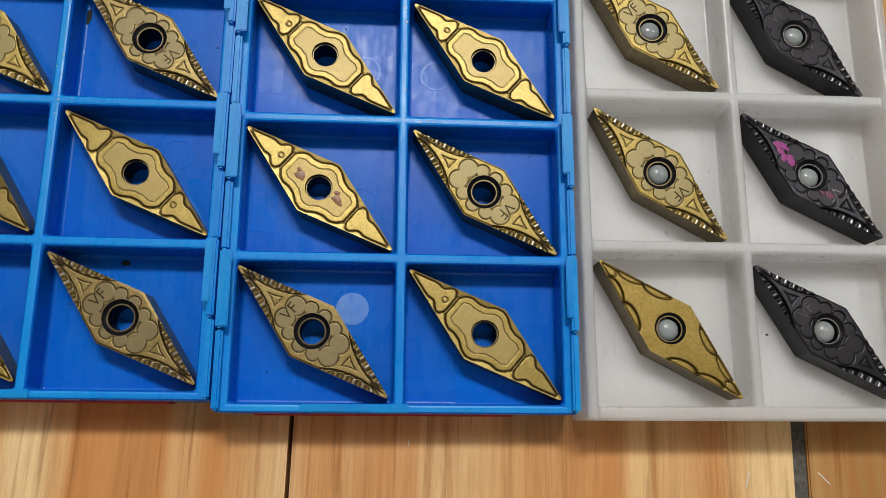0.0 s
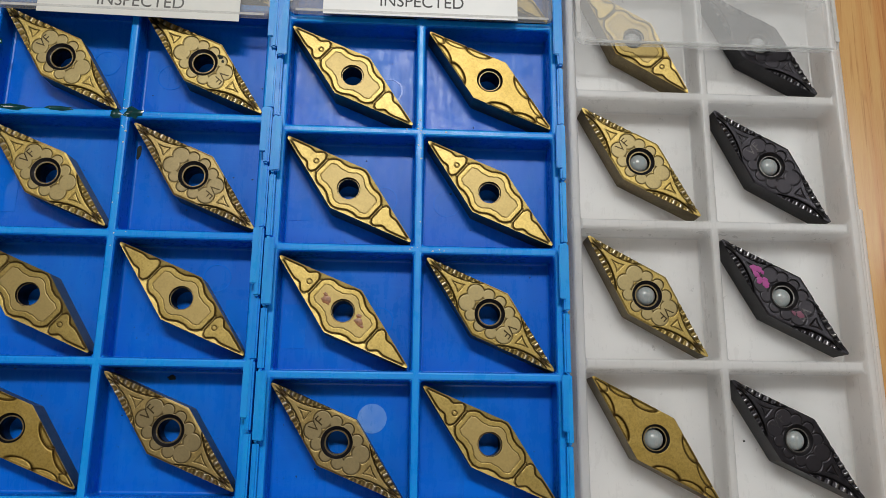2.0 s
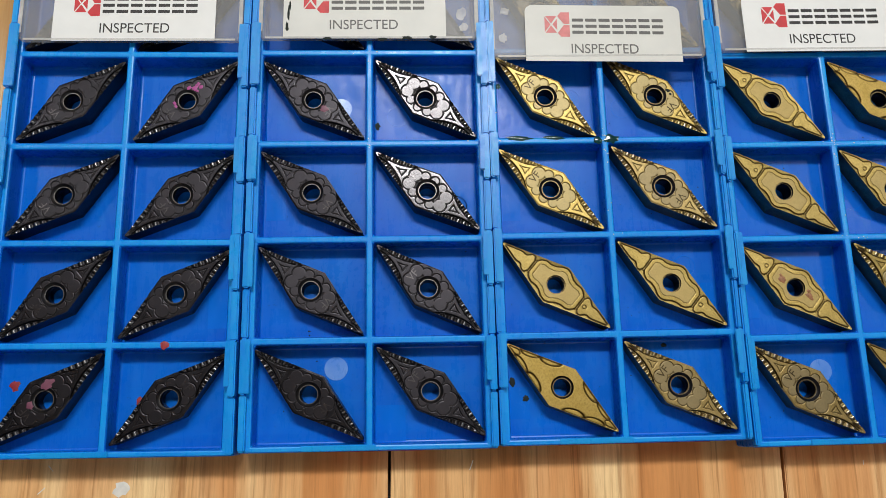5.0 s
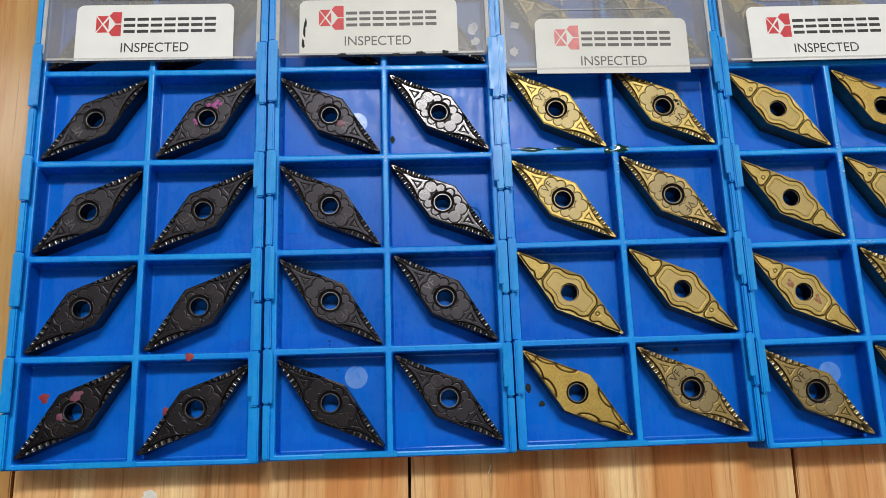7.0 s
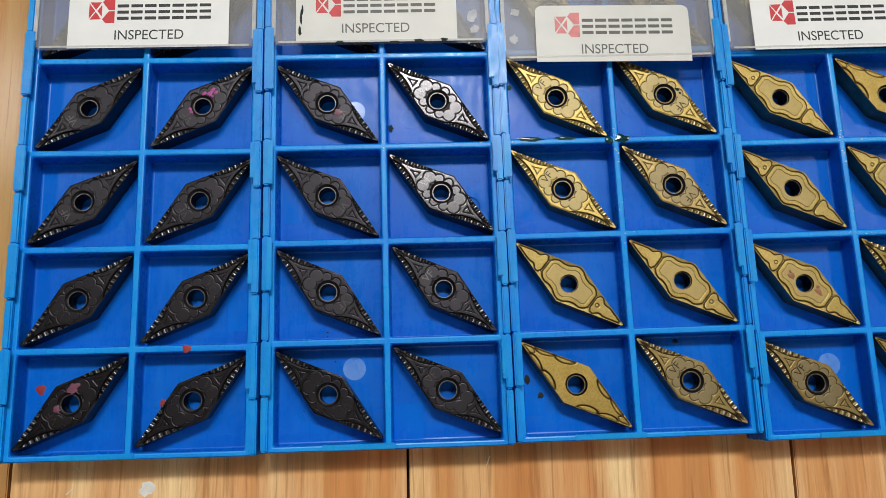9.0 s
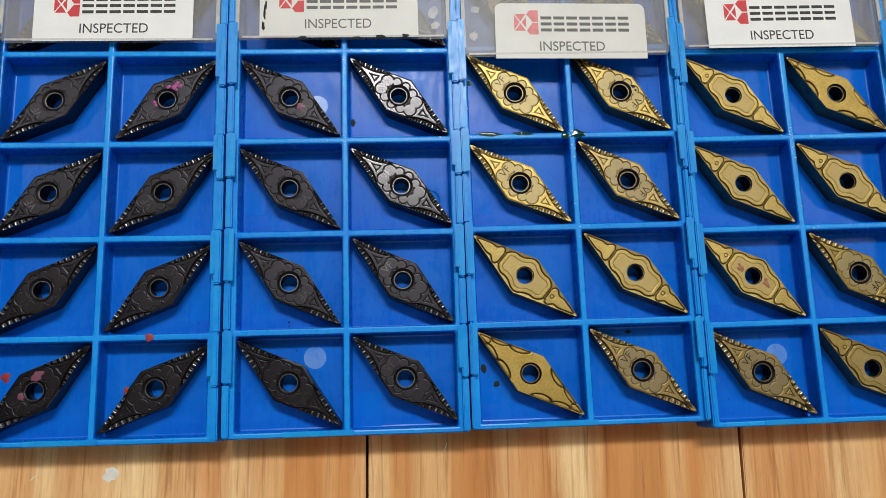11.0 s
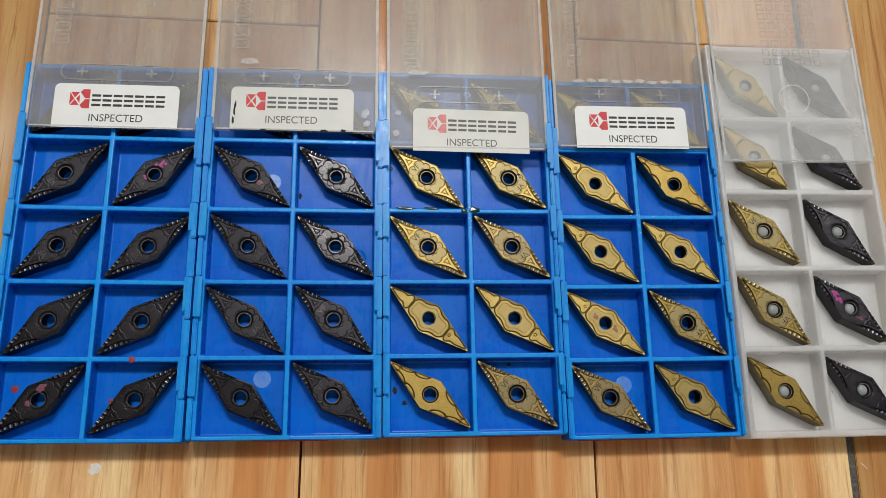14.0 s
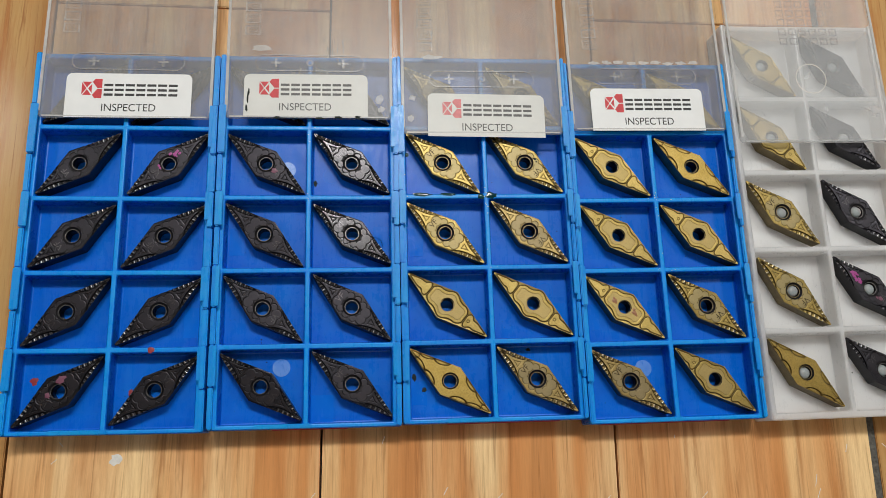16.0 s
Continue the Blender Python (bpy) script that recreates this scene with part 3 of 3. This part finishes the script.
def blue_tray(cx, cy, turn, wide, label):
    pitch, rib, inner, long = 22.72, 0.85, 24.9, 117.0
    xs = [-wide, -inner, -rib, rib, inner, wide]
    ys = [-57.65, -56.2]
    for k in range(1, 5):
        c = (k - 2.5) * pitch
        ys += [c - 0.85, c + 0.85]
    ys += [56.75, long / 2]
    steps = (-45.5, -33.5, -22.5, -10.0, 2.0, 13.0, 25.0, 41.0)
    def height(x, y):
        if abs(x) > inner or not -56.2 < y < 56.75 or abs(x) < rib:
            return 6.7
        for k in range(1, 5):
            if abs(y - (k - 2.5) * pitch) < 0.85:
                return 6.7
        return FLOOR_Z

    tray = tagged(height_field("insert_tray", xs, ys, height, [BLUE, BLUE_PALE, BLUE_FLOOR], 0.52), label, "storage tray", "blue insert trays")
    tray.matrix_world = at_mm(cx, cy, 0, turn)
    # stepped rails and lips that hold the sliding lid
    rails = [-57.4, *steps, long / 2 - 0.3]
    for s in (-1, 1):
        for k, (y0, y1) in enumerate(zip(rails, rails[1:])):
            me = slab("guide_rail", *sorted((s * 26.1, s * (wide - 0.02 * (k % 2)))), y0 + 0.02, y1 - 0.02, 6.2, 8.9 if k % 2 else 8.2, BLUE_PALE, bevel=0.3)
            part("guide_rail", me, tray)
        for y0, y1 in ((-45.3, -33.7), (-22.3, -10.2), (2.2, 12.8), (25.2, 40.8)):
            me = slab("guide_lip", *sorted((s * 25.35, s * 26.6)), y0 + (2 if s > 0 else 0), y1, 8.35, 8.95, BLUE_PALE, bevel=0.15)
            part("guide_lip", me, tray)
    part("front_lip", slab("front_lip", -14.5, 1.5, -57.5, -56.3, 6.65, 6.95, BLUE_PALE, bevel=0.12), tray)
    return tray


def milky_tray(cx, cy, turn):
    pitch, rib, long = 25.74, 0.8, 131.0
    xs = [-26.9, -25.2, -rib, rib, 25.6, 27.2, 28.9, 30.6]
    ys = [-long / 2, -63.4]
    for k in range(1, 5):
        c = (k - 2.5) * pitch
        ys += [c - 0.9, c + 1.0]
    ys += [63.6, long / 2]
    steps = (-8.0,)
    ys = sorted(set(ys) | set(steps))

    def height(x, y):
        if x > 28.9:
            return 5.0 if y < -8.0 else 0.8
        if x > 27.2:
            return 6.6
        if x < -25.2 or x > 25.6:
            return 8.5
        if abs(x) < rib or y < -63.4 or y > 63.6:
            return 7.5
        for k in range(1, 5):
            if -0.9 < y - (k - 2.5) * pitch < 1.0:
                return 7.5
        return FLOOR_Z

    tray = tagged(height_field("insert_tray", xs, ys, height, [MILKY, MILKY_EDGE, MILKY_FLOOR], 0.74), "milky white translucent plastic tray with ten compartments", "storage tray")
    tray.matrix_world = at_mm(cx, cy, 0, turn)
    return tray


def peg_mesh():
    """A tapered peg with a domed top."""
    n, prof = 24, [(1.85, 0.0), (1.8, 2.4), (1.74, 3.5), (1.52, 3.95), (1.05, 4.25), (0.5, 4.38)]
    verts, faces = [], []
    for r, z in prof:
        verts += [(r * math.cos(k * math.tau / n), r * math.sin(k * math.tau / n), z) for k in range(n)]
    verts.append((0, 0, 4.42))
    for s in range(len(prof) - 1):
        for k in range(n):
            j = (k + 1) % n
            faces.append((s * n + k, s * n + j, (s + 1) * n + j, (s + 1) * n + k))
    base = (len(prof) - 1) * n
    faces += [(base + k, base + (k + 1) % n, len(verts) - 1) for k in range(n)]
    return mesh_of("peg", verts, faces, [PEG_GREY], smooth=True)


PEG = peg_mesh()
TRAYS = {"A": (-144.84, 73.0, 0.45), "B": (-88.94, 74.05, 0.75), "C": (-33.96, 75.27, 1.05), "D": (20.63, 74.76, 1.3), "E": (75.38, 83.1, 1.45)}
KINDS = {"v": "vase_gold", "f": "flower_gold", "g": "flower_gold_bright", "c": "cloud_gold", "b": "flower_black", "s": "flower_steel"}
# one letter an insert, row by row from the lid end; capitals lie the other way round
FILL = {"A": "bb bb bb bB bB", "B": "bb Bs Bs Bb Bb", "C": "ff gG gF VV cf", "D": "vv vc vv vG fv", "E": "vb Vb gb GB cb"}
TILTS = {"A": (40, 40, 40, 40.8, 39.3, 39.3, 40.6, 40.2, 40.4, 39.3), "B": (-39, -39, -38.2, -39, -39.2, -37.8, -39.5, -40, -38.8, -38.4),
         "C": (-40, -40, -40.2, -39.3, -38.7, -39.4, -39.5, -39.1, -38.5, -38.9), "D": (-39, -39, -38.6, -38.2, -38.9, -39.2, -38.9, -40, -39.1, -38.9),
         "E": (-45.4, -46, -46, -44.5, -43, -45.2, -44.9, -42.6, -43.3, -41.6)}
OF = {"A": "a blue tray", "B": "a blue tray", "C": "a blue tray", "D": "a blue tray", "E": "a milky tray"}
TRAY, INSERT = {}, {}
LEAN = {"B11": -0.2, "B21": -2.2}
HALF = {"A": 27.75, "B": 27.6, "C": 27.25, "D": 27.2}
for key, (cx, cy, turn) in TRAYS.items():
    if key == "E":
        TRAY[key] = milky_tray(cx, cy, turn)
        px, py = 25.6, 25.74
    else:
        TRAY[key] = blue_tray(cx, cy, turn, HALF[key], "bright blue plastic insert tray with ten compartments, lid slid partly off")
        px, py = 26.3, 22.72
    base = at_mm(cx, cy, 0, turn)
    slip = random.Random(key)
    for i, letter in enumerate(FILL[key].replace(" ", "")):
        r, c = divmod(i, 2)
        x, y = (c - 0.5) * px, (2 - r) * py
        turned = letter.isupper()
        calm = 0.0 if letter in "sS" else 1.0
        tilt = TILTS[key][i] - turn + (180 if turned else 0)
        m = base @ at_mm(x + slip.uniform(-0.1, 0.1), y + slip.uniform(-0.1, 0.1), FLOOR_Z + 0.03) @ pose(0, 0, 0, LEAN.get(key + str(r) + str(c), 0.0), 0, 0) @ pose(0, 0, 0, 0, 0, tilt) @ pose(0, 0, 0, calm * slip.uniform(-1.9, 1.9), calm * slip.uniform(-0.6, 0.6), 0)
        ob = INSERT[key + str(r) + str(c)] = place_insert(KINDS[letter.lower()], m, OF[key])
        if key == "E":
            part("peg", PEG, TRAY[key], "round locating peg", at_mm(x, y, FLOOR_Z))


# ---- sliding lids with their labels ----
def lid(key, front, x_mid, wide, long, thick, z, mat, label):
    cx, cy, turn = TRAYS[key]
    ob = tagged(new("sliding_lid", slab("sliding_lid", -wide / 2, wide / 2, 0, long, 0, thick, mat, 1.6, 0.2)), label, "lid", "sliding lids")
    ob.matrix_world = at_mm(cx, cy, 0, turn) @ at_mm(x_mid, front, z, rx=-0.6)
    # Added pale strips that stand for light caught along the lid edges.
    for x in (-wide / 2 + 0.05, wide / 2 - 0.95):
        part("side_rail", slab("side_rail", x, x + 0.9, 1.8, long - 1.8, 0, 0.3, EDGE_HAZE, bevel=0.1), ob, m=at_mm(0, 0, thick + 0.005))
    part("front_edge", slab("front_edge", -wide / 2 + 1.6, wide / 2 - 1.6, 0.02, 0.5, 0, 0.15, MILKY_EDGE if mat is CLOUDY else EDGE_HAZE), ob, m=at_mm(0, 0, thick + 0.005))
    return ob


def sheet(name, corners, thick, mat):
    """A thin piece with the given corners."""
    n = len(corners)
    verts = [(x, y, 0) for x, y in corners] + [(x, y, thick) for x, y in corners]
    faces = [tuple(range(n, 2 * n)), tuple(range(n))[::-1]] + [(k, (k + 1) % n, n + (k + 1) % n, n + k) for k in range(n)]
    return mesh_of(name, verts, faces, [mat])


def block_frame(name, w, h, line, thick, mat):
    """A hollow rectangle of a given line width, with thickness."""
    outer, inner = ((0, 0), (w, 0), (w, h), (0, h)), ((line, line), (w - line, line), (w - line, h - line), (line, h - line))
    verts = [(x, y, z) for z in (0, thick) for ring in (outer, inner) for x, y in ring]
    faces = []
    for k in range(4):
        j = (k + 1) % 4
        faces += [(8 + k, 8 + j, 12 + j, 12 + k), (k, j, 8 + j, 8 + k), (4 + j, 4 + k, 12 + k, 12 + j)]
    return mesh_of(name, verts, faces, [mat])


def sticker(ob, thick, x0, x1, y0, y1, paper, ink, red, tilt=0.0):
    base = part("label", slab("label", 0, x1 - x0, 0, y1 - y0, 0, 0.12, paper, 1.8, corners=(0, 0, 1, 1)), ob, "white paper label with red and black print", at_mm(x0, y0, thick + 0.01, tilt))
    # emblem: red pieces with pale gaps between
    for corners in (((0, 5.5), (1.4, 3.5), (0, 1.5)), ((0.2, 5.7), (2.9, 5.7), (1.55, 3.75)), ((0.2, 1.3), (2.9, 1.3), (1.55, 3.25)),
                    ((3.1, 5.7), (3.9, 6.7), (6.0, 6.7), (6.0, 3.65), (4.6, 3.65)), ((3.1, 1.3), (3.9, 0.3), (6.0, 0.3), (6.0, 3.35), (4.6, 3.35)), ((3.0, 5.0), (3.0, 2.0), (1.9, 3.5))):
        part("emblem", sheet("emblem", corners, 0.03, red), base, "red emblem", at_mm(4.7, 6.0, 0.125))
    # word mark as plain bars
    for k in range(7):
        for y in (0.0, 1.6, 3.2):
            part("word_mark", slab("word_mark", 0, 2.7, 0, 0.78, 0, 0.03, ink, 0.1), base, "dark printed bar", at_mm(11.3 + k * 3.22, 7.1 + y, 0.125))
    part("printed_word", writing("printed_word", "INSPECTED", 3.5, ink), base, "printed word INSPECTED", at_mm(18.9, 3.1, 0.14) @ Matrix.Diagonal((0.93, 1, 1, 1)))
    return base


def grip(ob, thick, x, y):
    """Finger grip moulded into the lid: a long oval with two crosses and a ring."""
    bar = 14.2
    verts, faces, n = [], [], 48
    for k in range(n):
        a = k * math.tau / n
        sx = bar if math.cos(a) > 0 else -bar
        for r, z in ((2.9, 0.0), (2.9, 0.22), (2.55, 0.22), (2.55, 0.0)):
            verts.append((sx + r * math.cos(a), r * math.sin(a), z))
    for k in range(n):
        a, b = 4 * k, 4 * ((k + 1) % n)
        faces += [(a + j, a + j + 1, b + j + 1, b + j) for j in range(3)]
    oval = part("finger_grip", mesh_of("finger_grip", verts, faces, [EMBOSS]), ob, "moulded oval finger grip", at_mm(x, y, thick))
    for s in (-1, 1):
        part("cross", slab("cross", -1.7, 1.7, -0.35, 0.35, 0, 0.3, EMBOSS, bevel=0.08), oval, m=at_mm(s * 10.5, 0, 0))
        part("cross", slab("cross", -0.35, 0.35, -1.7, 1.7, 0, 0.28, EMBOSS, bevel=0.08), oval, m=at_mm(s * 10.5, 0, 0))
    part("ring", disc("ring", 0.7, 1.1, 0, 0.3, EMBOSS), oval)


LID_Z, LID_T = 7.0, 1.4
LIDS = {}
for key, front, x_mid, box, paper, ink, red, tilt in (
        ("A", 36.7, 0.0, (-18.0, 19.6, -0.2, 14.4), PAPER, INK, RED, 0.3),
        ("B", 36.8, 0.0, (-20.2, 18.2, 0.3, 14.6), PAPER_GREY, INK_GREY, RED, 0.2),
        ("C", 31.6, 0.0, (-17.8, 19.7, -1.0, 13.6), PAPER_GREY, INK_GREY, RED_FADED, -0.8),
        ("D", 34.6, 0.2, (-19.2, 18.3, -0.4, 14.3), PAPER, INK, RED, 0.0)):
    ob = LIDS[key] = lid(key, front, x_mid, 52.0, 117.0, LID_T, LID_Z, CLEAR, "scratched clear plastic sliding lid, pulled partly off a blue tray")
    sticker(ob, LID_T, *box, paper, ink, red, tilt)
    grip(ob, LID_T, 0.0, 18.6)
    for k in range(7):
        part("raised_mark", block_frame("raised_mark", 5.0, 3.3, 0.55, 0.2, EMBOSS), ob, m=at_mm(-20.6, 28.2 + k * 4.15, LID_T))
        part("raised_mark", block_frame("raised_mark", 2.9, 1.3, 0.3, 0.2, EMBOSS), ob, m=at_mm(-19.5, 29.2 + k * 4.15, LID_T))
ob = lid("E", 23.0, 1.2, 52.5, 131.0, 1.4, 7.55, CLOUDY, "cloudy clear plastic sliding lid, pulled partly off the milky tray")
for r in range(11):
    for c in range(6):
        part("raised_mark", block_frame("raised_mark", 2.7, 2.5, 0.4, 0.16, EMBOSS), ob, m=at_mm(-8 + c * 3.6, 35 + r * 3.5, 1.4))
part("ring", disc("ring", 5.1, 5.35, 0, 0.12, SPECK_AND_GLINT, 64), ob, "round moulding mark", at_mm(1.0, 22.5, 1.4))

# ---- marks on the trays ----
for key, x, y in (("D", -7.5, -41.3), ("D", -6.7, -23.8), ("D", -6.5, -0.5), ("D", 5.5, -1.0), ("D", -6.0, 22.0), ("B", -7.1, 22.1), ("B", 6.5, 20.1),
                  ("B", -7.7, -39.8), ("C", -6.5, 24.0), ("C", 6.0, 21.5), ("C", 18.0, -18.0), ("B", 20.0, -2.5)):
    # Three discs get the painted sheen; the others are plain rings.
    solid = (key, y) in (("D", -41.3), ("B", 22.1), ("B", -39.8))
    part("moulding_mark", disc("moulding_mark", 0 if solid else 2.35, 2.6, 0, 0.06, MARK_SHEEN if solid else BLUE_MARK, 40), TRAY[key], "round moulding mark", at_mm(x, y, FLOOR_Z))
for key, x, y, w, h in (("B", 1.2, -56.0, 6.5, 8.0), ("C", -24.4, -6.5, 4.5, 9.0), ("D", -24.3, -5.0, 4.0, 8.0), ("D", 9.0, -56.2, 11.0, 6.5), ("B", 19.8, -6.0, 4.6, 9.5),
                        ("B", -24.2, -5.5, 4.5, 8.5), ("C", -24.3, -52.0, 4.5, 7.0), ("A", 19.5, -30.0, 4.8, 9.0), ("C", 20.0, -30.0, 4.4, 8.0), ("D", -24.3, -29.0, 4.2, 8.0)):
    part("moulding_mark", slab("moulding_mark", 0, w, 0, h, 0, 0.06, BLUE_MARK), TRAY[key], "faint square moulding mark", at_mm(x, y, FLOOR_Z))
for n, (key, x, y, z, r) in enumerate((("A", 11.85, -34.1, 6.72, 1.0), ("A", -21.7, -42.2, FLOOR_Z + 0.02, 1.25), ("A", 5.9, -46.0, FLOOR_Z + 0.02, 1.2))):
    part("paint_dot", blob("paint_dot", r, 0.06, RUST, n), TRAY[key], "dried dark red paint dot", at_mm(x, y, z))
for n, (key, x, y, z, r, st) in enumerate((("C", 1.5, 11.6, 6.72, 1.2, 1.6), ("C", -1.6, 11.3, 6.72, 0.9, 1.3), ("C", -20.0, 11.9, 6.72, 0.7, 5.0), ("C", -12.0, 12.0, 6.72, 0.5, 6.0),
                                           ("C", 1.2, 6.0, FLOOR_Z + 0.02, 1.6, 0.5), ("C", -24.6, 25.0, 6.72, 0.9, 0.8), ("B", 1.5, 17.6, FLOOR_Z + 0.02, 1.0, 0.8), ("C", -23.6, -43.8, FLOOR_Z + 0.02, 1.2, 0.7),
                                           ("C", -20.6, -47.5, FLOOR_Z + 0.02, 0.9, 1.0), ("C", 11.5, -36.2, FLOOR_Z + 0.02, 0.5, 1.8), ("C", -16.0, -34.9, FLOOR_Z + 0.02, 0.45, 1.6))):
    part("grime", blob("grime", r, 0.12, OIL if z > 6 else GRIME, 40 + n, st), TRAY[key], "oily dark grime", at_mm(x, y, z))
specks = random.Random(11)
for key, many in (("A", 14), ("B", 18), ("C", 34), ("D", 26), ("E", 18)):
    for n in range(many):
        x, y = specks.uniform(-24, 24), specks.uniform(-54, 30)
        if abs(x) < 1.4 or min(abs(y - (k - 2.5) * (25.74 if key == "E" else 22.72)) for k in range(1, 5)) < 1.4:
            continue
        part("speck", blob("speck", specks.uniform(0.06, 0.2), 0.06, GRIME, 100 + n, specks.uniform(0.6, 1.8)), TRAY[key], "dark speck of dirt", at_mm(x, y, FLOOR_Z + 0.01))
for n, (x, y, z) in enumerate(((26.3, -20.0, 8.22), (26.2, 0.5, 8.22), (26.1, 14.0, 8.22), (-26.0, 2.0, 8.22), (-25.9, -18.0, 8.22), (-14.0, 12.9, 7.02), (8.0, -12.9, 7.02), (14.0, -64.4, 7.02), (27.9, -40.0, 6.02))):
    part("speck", blob("speck", 0.17, 0.08, GRIME, 300 + n), TRAY["E"], "dark speck of dirt", at_mm(x, y, z))
# Tiny white grains put in as glints along the rib crossings.
wet = random.Random(33)
for key, x, y, many in (("C", 0.0, 11.4, 16), ("D", 0.0, 11.4, 12), ("D", 0.0, -11.4, 9), ("C", 0.0, -11.4, 5), ("C", -24.9, 11.4, 7), ("B", 0.0, 34.0, 6), ("B", 0.0, 11.4, 5)):
    for n in range(many):
        along = wet.random() < 0.5
        dx, dy = (wet.gauss(0, 3.2), wet.uniform(-0.5, 0.5)) if along else (wet.uniform(-0.5, 0.5), wet.gauss(0, 3.2))
        part("residue_grain", blob("residue_grain", wet.uniform(0.08, 0.2), 0.1, SPECK_AND_GLINT, 500 + n, wet.uniform(0.7, 1.6)), TRAY[key], "pale grain in place of a wet glint", at_mm(x + dx, y + dy, 6.68))
for key, x0, x1 in (("C", -14.0, 20.0), ("D", -22.0, 18.0), ("B", -10.0, 12.0)):
    part("red_sticker", slab("red_sticker", x0, x1, -57.9, -57.65, -2.4, 1.6, RED), TRAY[key], "red sticker edge on the front wall")

# ---- marker stains on inserts ----
for n, (key, x, y, r, st, mat) in enumerate((
        ("A11", -2.75, 0.4, 0.55, 0.6, MAGENTA), ("A11", -2.6, 1.2, 0.5, 0.8, MAGENTA), ("A11", 3.4, 1.2, 0.6, 1.5, MAGENTA), ("A11", 4.4, 1.5, 0.5, 1.4, MAGENTA), ("A11", 4.6, 0.5, 0.45, 1.2, MAGENTA), ("A11", 3.3, 0.3, 0.4, 0.8, MAGENTA), ("A11", 2.4, 2.1, 0.5, 1.3, MAGENTA), ("E31", 7.4, -0.2, 0.75, 1.3, MAGENTA), ("E31", 6.6, -0.5, 0.7, 1.2, MAGENTA), ("E31", 4.0, 0.7, 0.7, 1.2, MAGENTA), ("E31", 6.4, 0.5, 0.65, 1.3, MAGENTA), ("E31", 5.2, 0.9, 0.7, 1.1, MAGENTA), ("E31", 4.6, 0.1, 0.4, 1.5, MAGENTA), ("E31", 5.8, -0.6, 0.35, 1.6, MAGENTA), ("E31", -3.2, 1.2, 0.35, 1.6, PINK),
        ("E31", -4.2, 0.6, 0.6, 1.5, PINK), ("A40", -2.7, 0.9, 1.0, 0.8, PINK), ("A40", 2.6, 2.2, 1.1, 1.5, PINK), ("B10", -3.6, 0.2, 0.9, 1.2, PINK), ("D30", 3.5, 0.4, 0.75, 1.4, BROWN), ("D30", 2.8, 1.2, 0.4, 1.4, BROWN), ("D30", 4.4, 0.1, 0.35, 1.2, BROWN), ("D30", -3.5, -0.5, 0.8, 1.3, BROWN), ("D30", -4.3, 0.2, 0.4, 1.3, BROWN), ("C11", -1.6, -3.0, 0.45, 1.3, GRIME), ("C11", -2.6, -2.6, 0.3, 1.1, GRIME))):
    part("marker_stain", blob("marker_stain", r, 0.05, mat, 60 + n, st), INSERT[key], "smear of marker ink", at_mm(x, y, THICK - 0.02))

# ---- pale patches and grime on lids, marks on the planks ----
def on_lid(key, me, label, x, y):
    part(me.name, me, LIDS[key], label, at_mm(x, y, LID_T + 0.015))


for n in range(9):
    on_lid("D", blob("paper_residue", 0.7, 0.05, EDGE_HAZE, 70 + n, 2.8), "torn strip of white paper", -17.0 + n * 4.2, 23.4 + 0.2 * (n % 3))
for n, (key, x, y, r, st) in enumerate((("B", 22.0, 6.5, 1.6, 0.9), ("B", 22.5, 3.0, 1.2, 1.0), ("B", -15.0, 23.6, 1.1, 3.0), ("C", -22.5, 12.0, 1.2, 1.0), ("C", -16.0, 26.3, 0.9, 4.0), ("C", -23.0, 5.0, 1.3, 0.8))):
    on_lid(key, blob("paper_residue", r, 0.05, EDGE_HAZE, 80 + n, st), "pale hazy patch on the lid", x, y)
for n, (x, y, r, st) in enumerate(((-19.0, 6.5, 2.4, 0.13), (-19.3, 3.0, 1.3, 0.3), (-18.7, 8.6, 1.2, 0.2), (3.0, -0.2, 0.5, 3.0), (9.0, 0.2, 0.5, 2.5), (-10.0, 0.0, 0.4, 3.0), (15.0, 0.3, 0.5, 2.0))):
    part("grime", blob("grime", r, 0.05, GRIME, 90 + n, st), LIDS["B"], "dark grime on the label edge", at_mm(x, y, LID_T + 0.15))
tagged(new("paint_spot", blob("paint_spot", 1.6, 0.1, SPECK_AND_GLINT, 5, 1.2)), "dried white spot on the wooden plank", "stain").matrix_world = at_mm(-142.9, 8.3, GROUND)
scratch = random.Random(21)
for n in range(26):
    me = slab("scratch", -scratch.uniform(0.4, 2.2), scratch.uniform(0.4, 2.2), -0.09, 0.09, 0, 0.02, SPECK_AND_GLINT)
    part("scratch", me, floor, "pale scratch in the varnish", at_mm(scratch.uniform(-170, 100), scratch.uniform(-22, 13), 0.0, scratch.uniform(0, 180)))
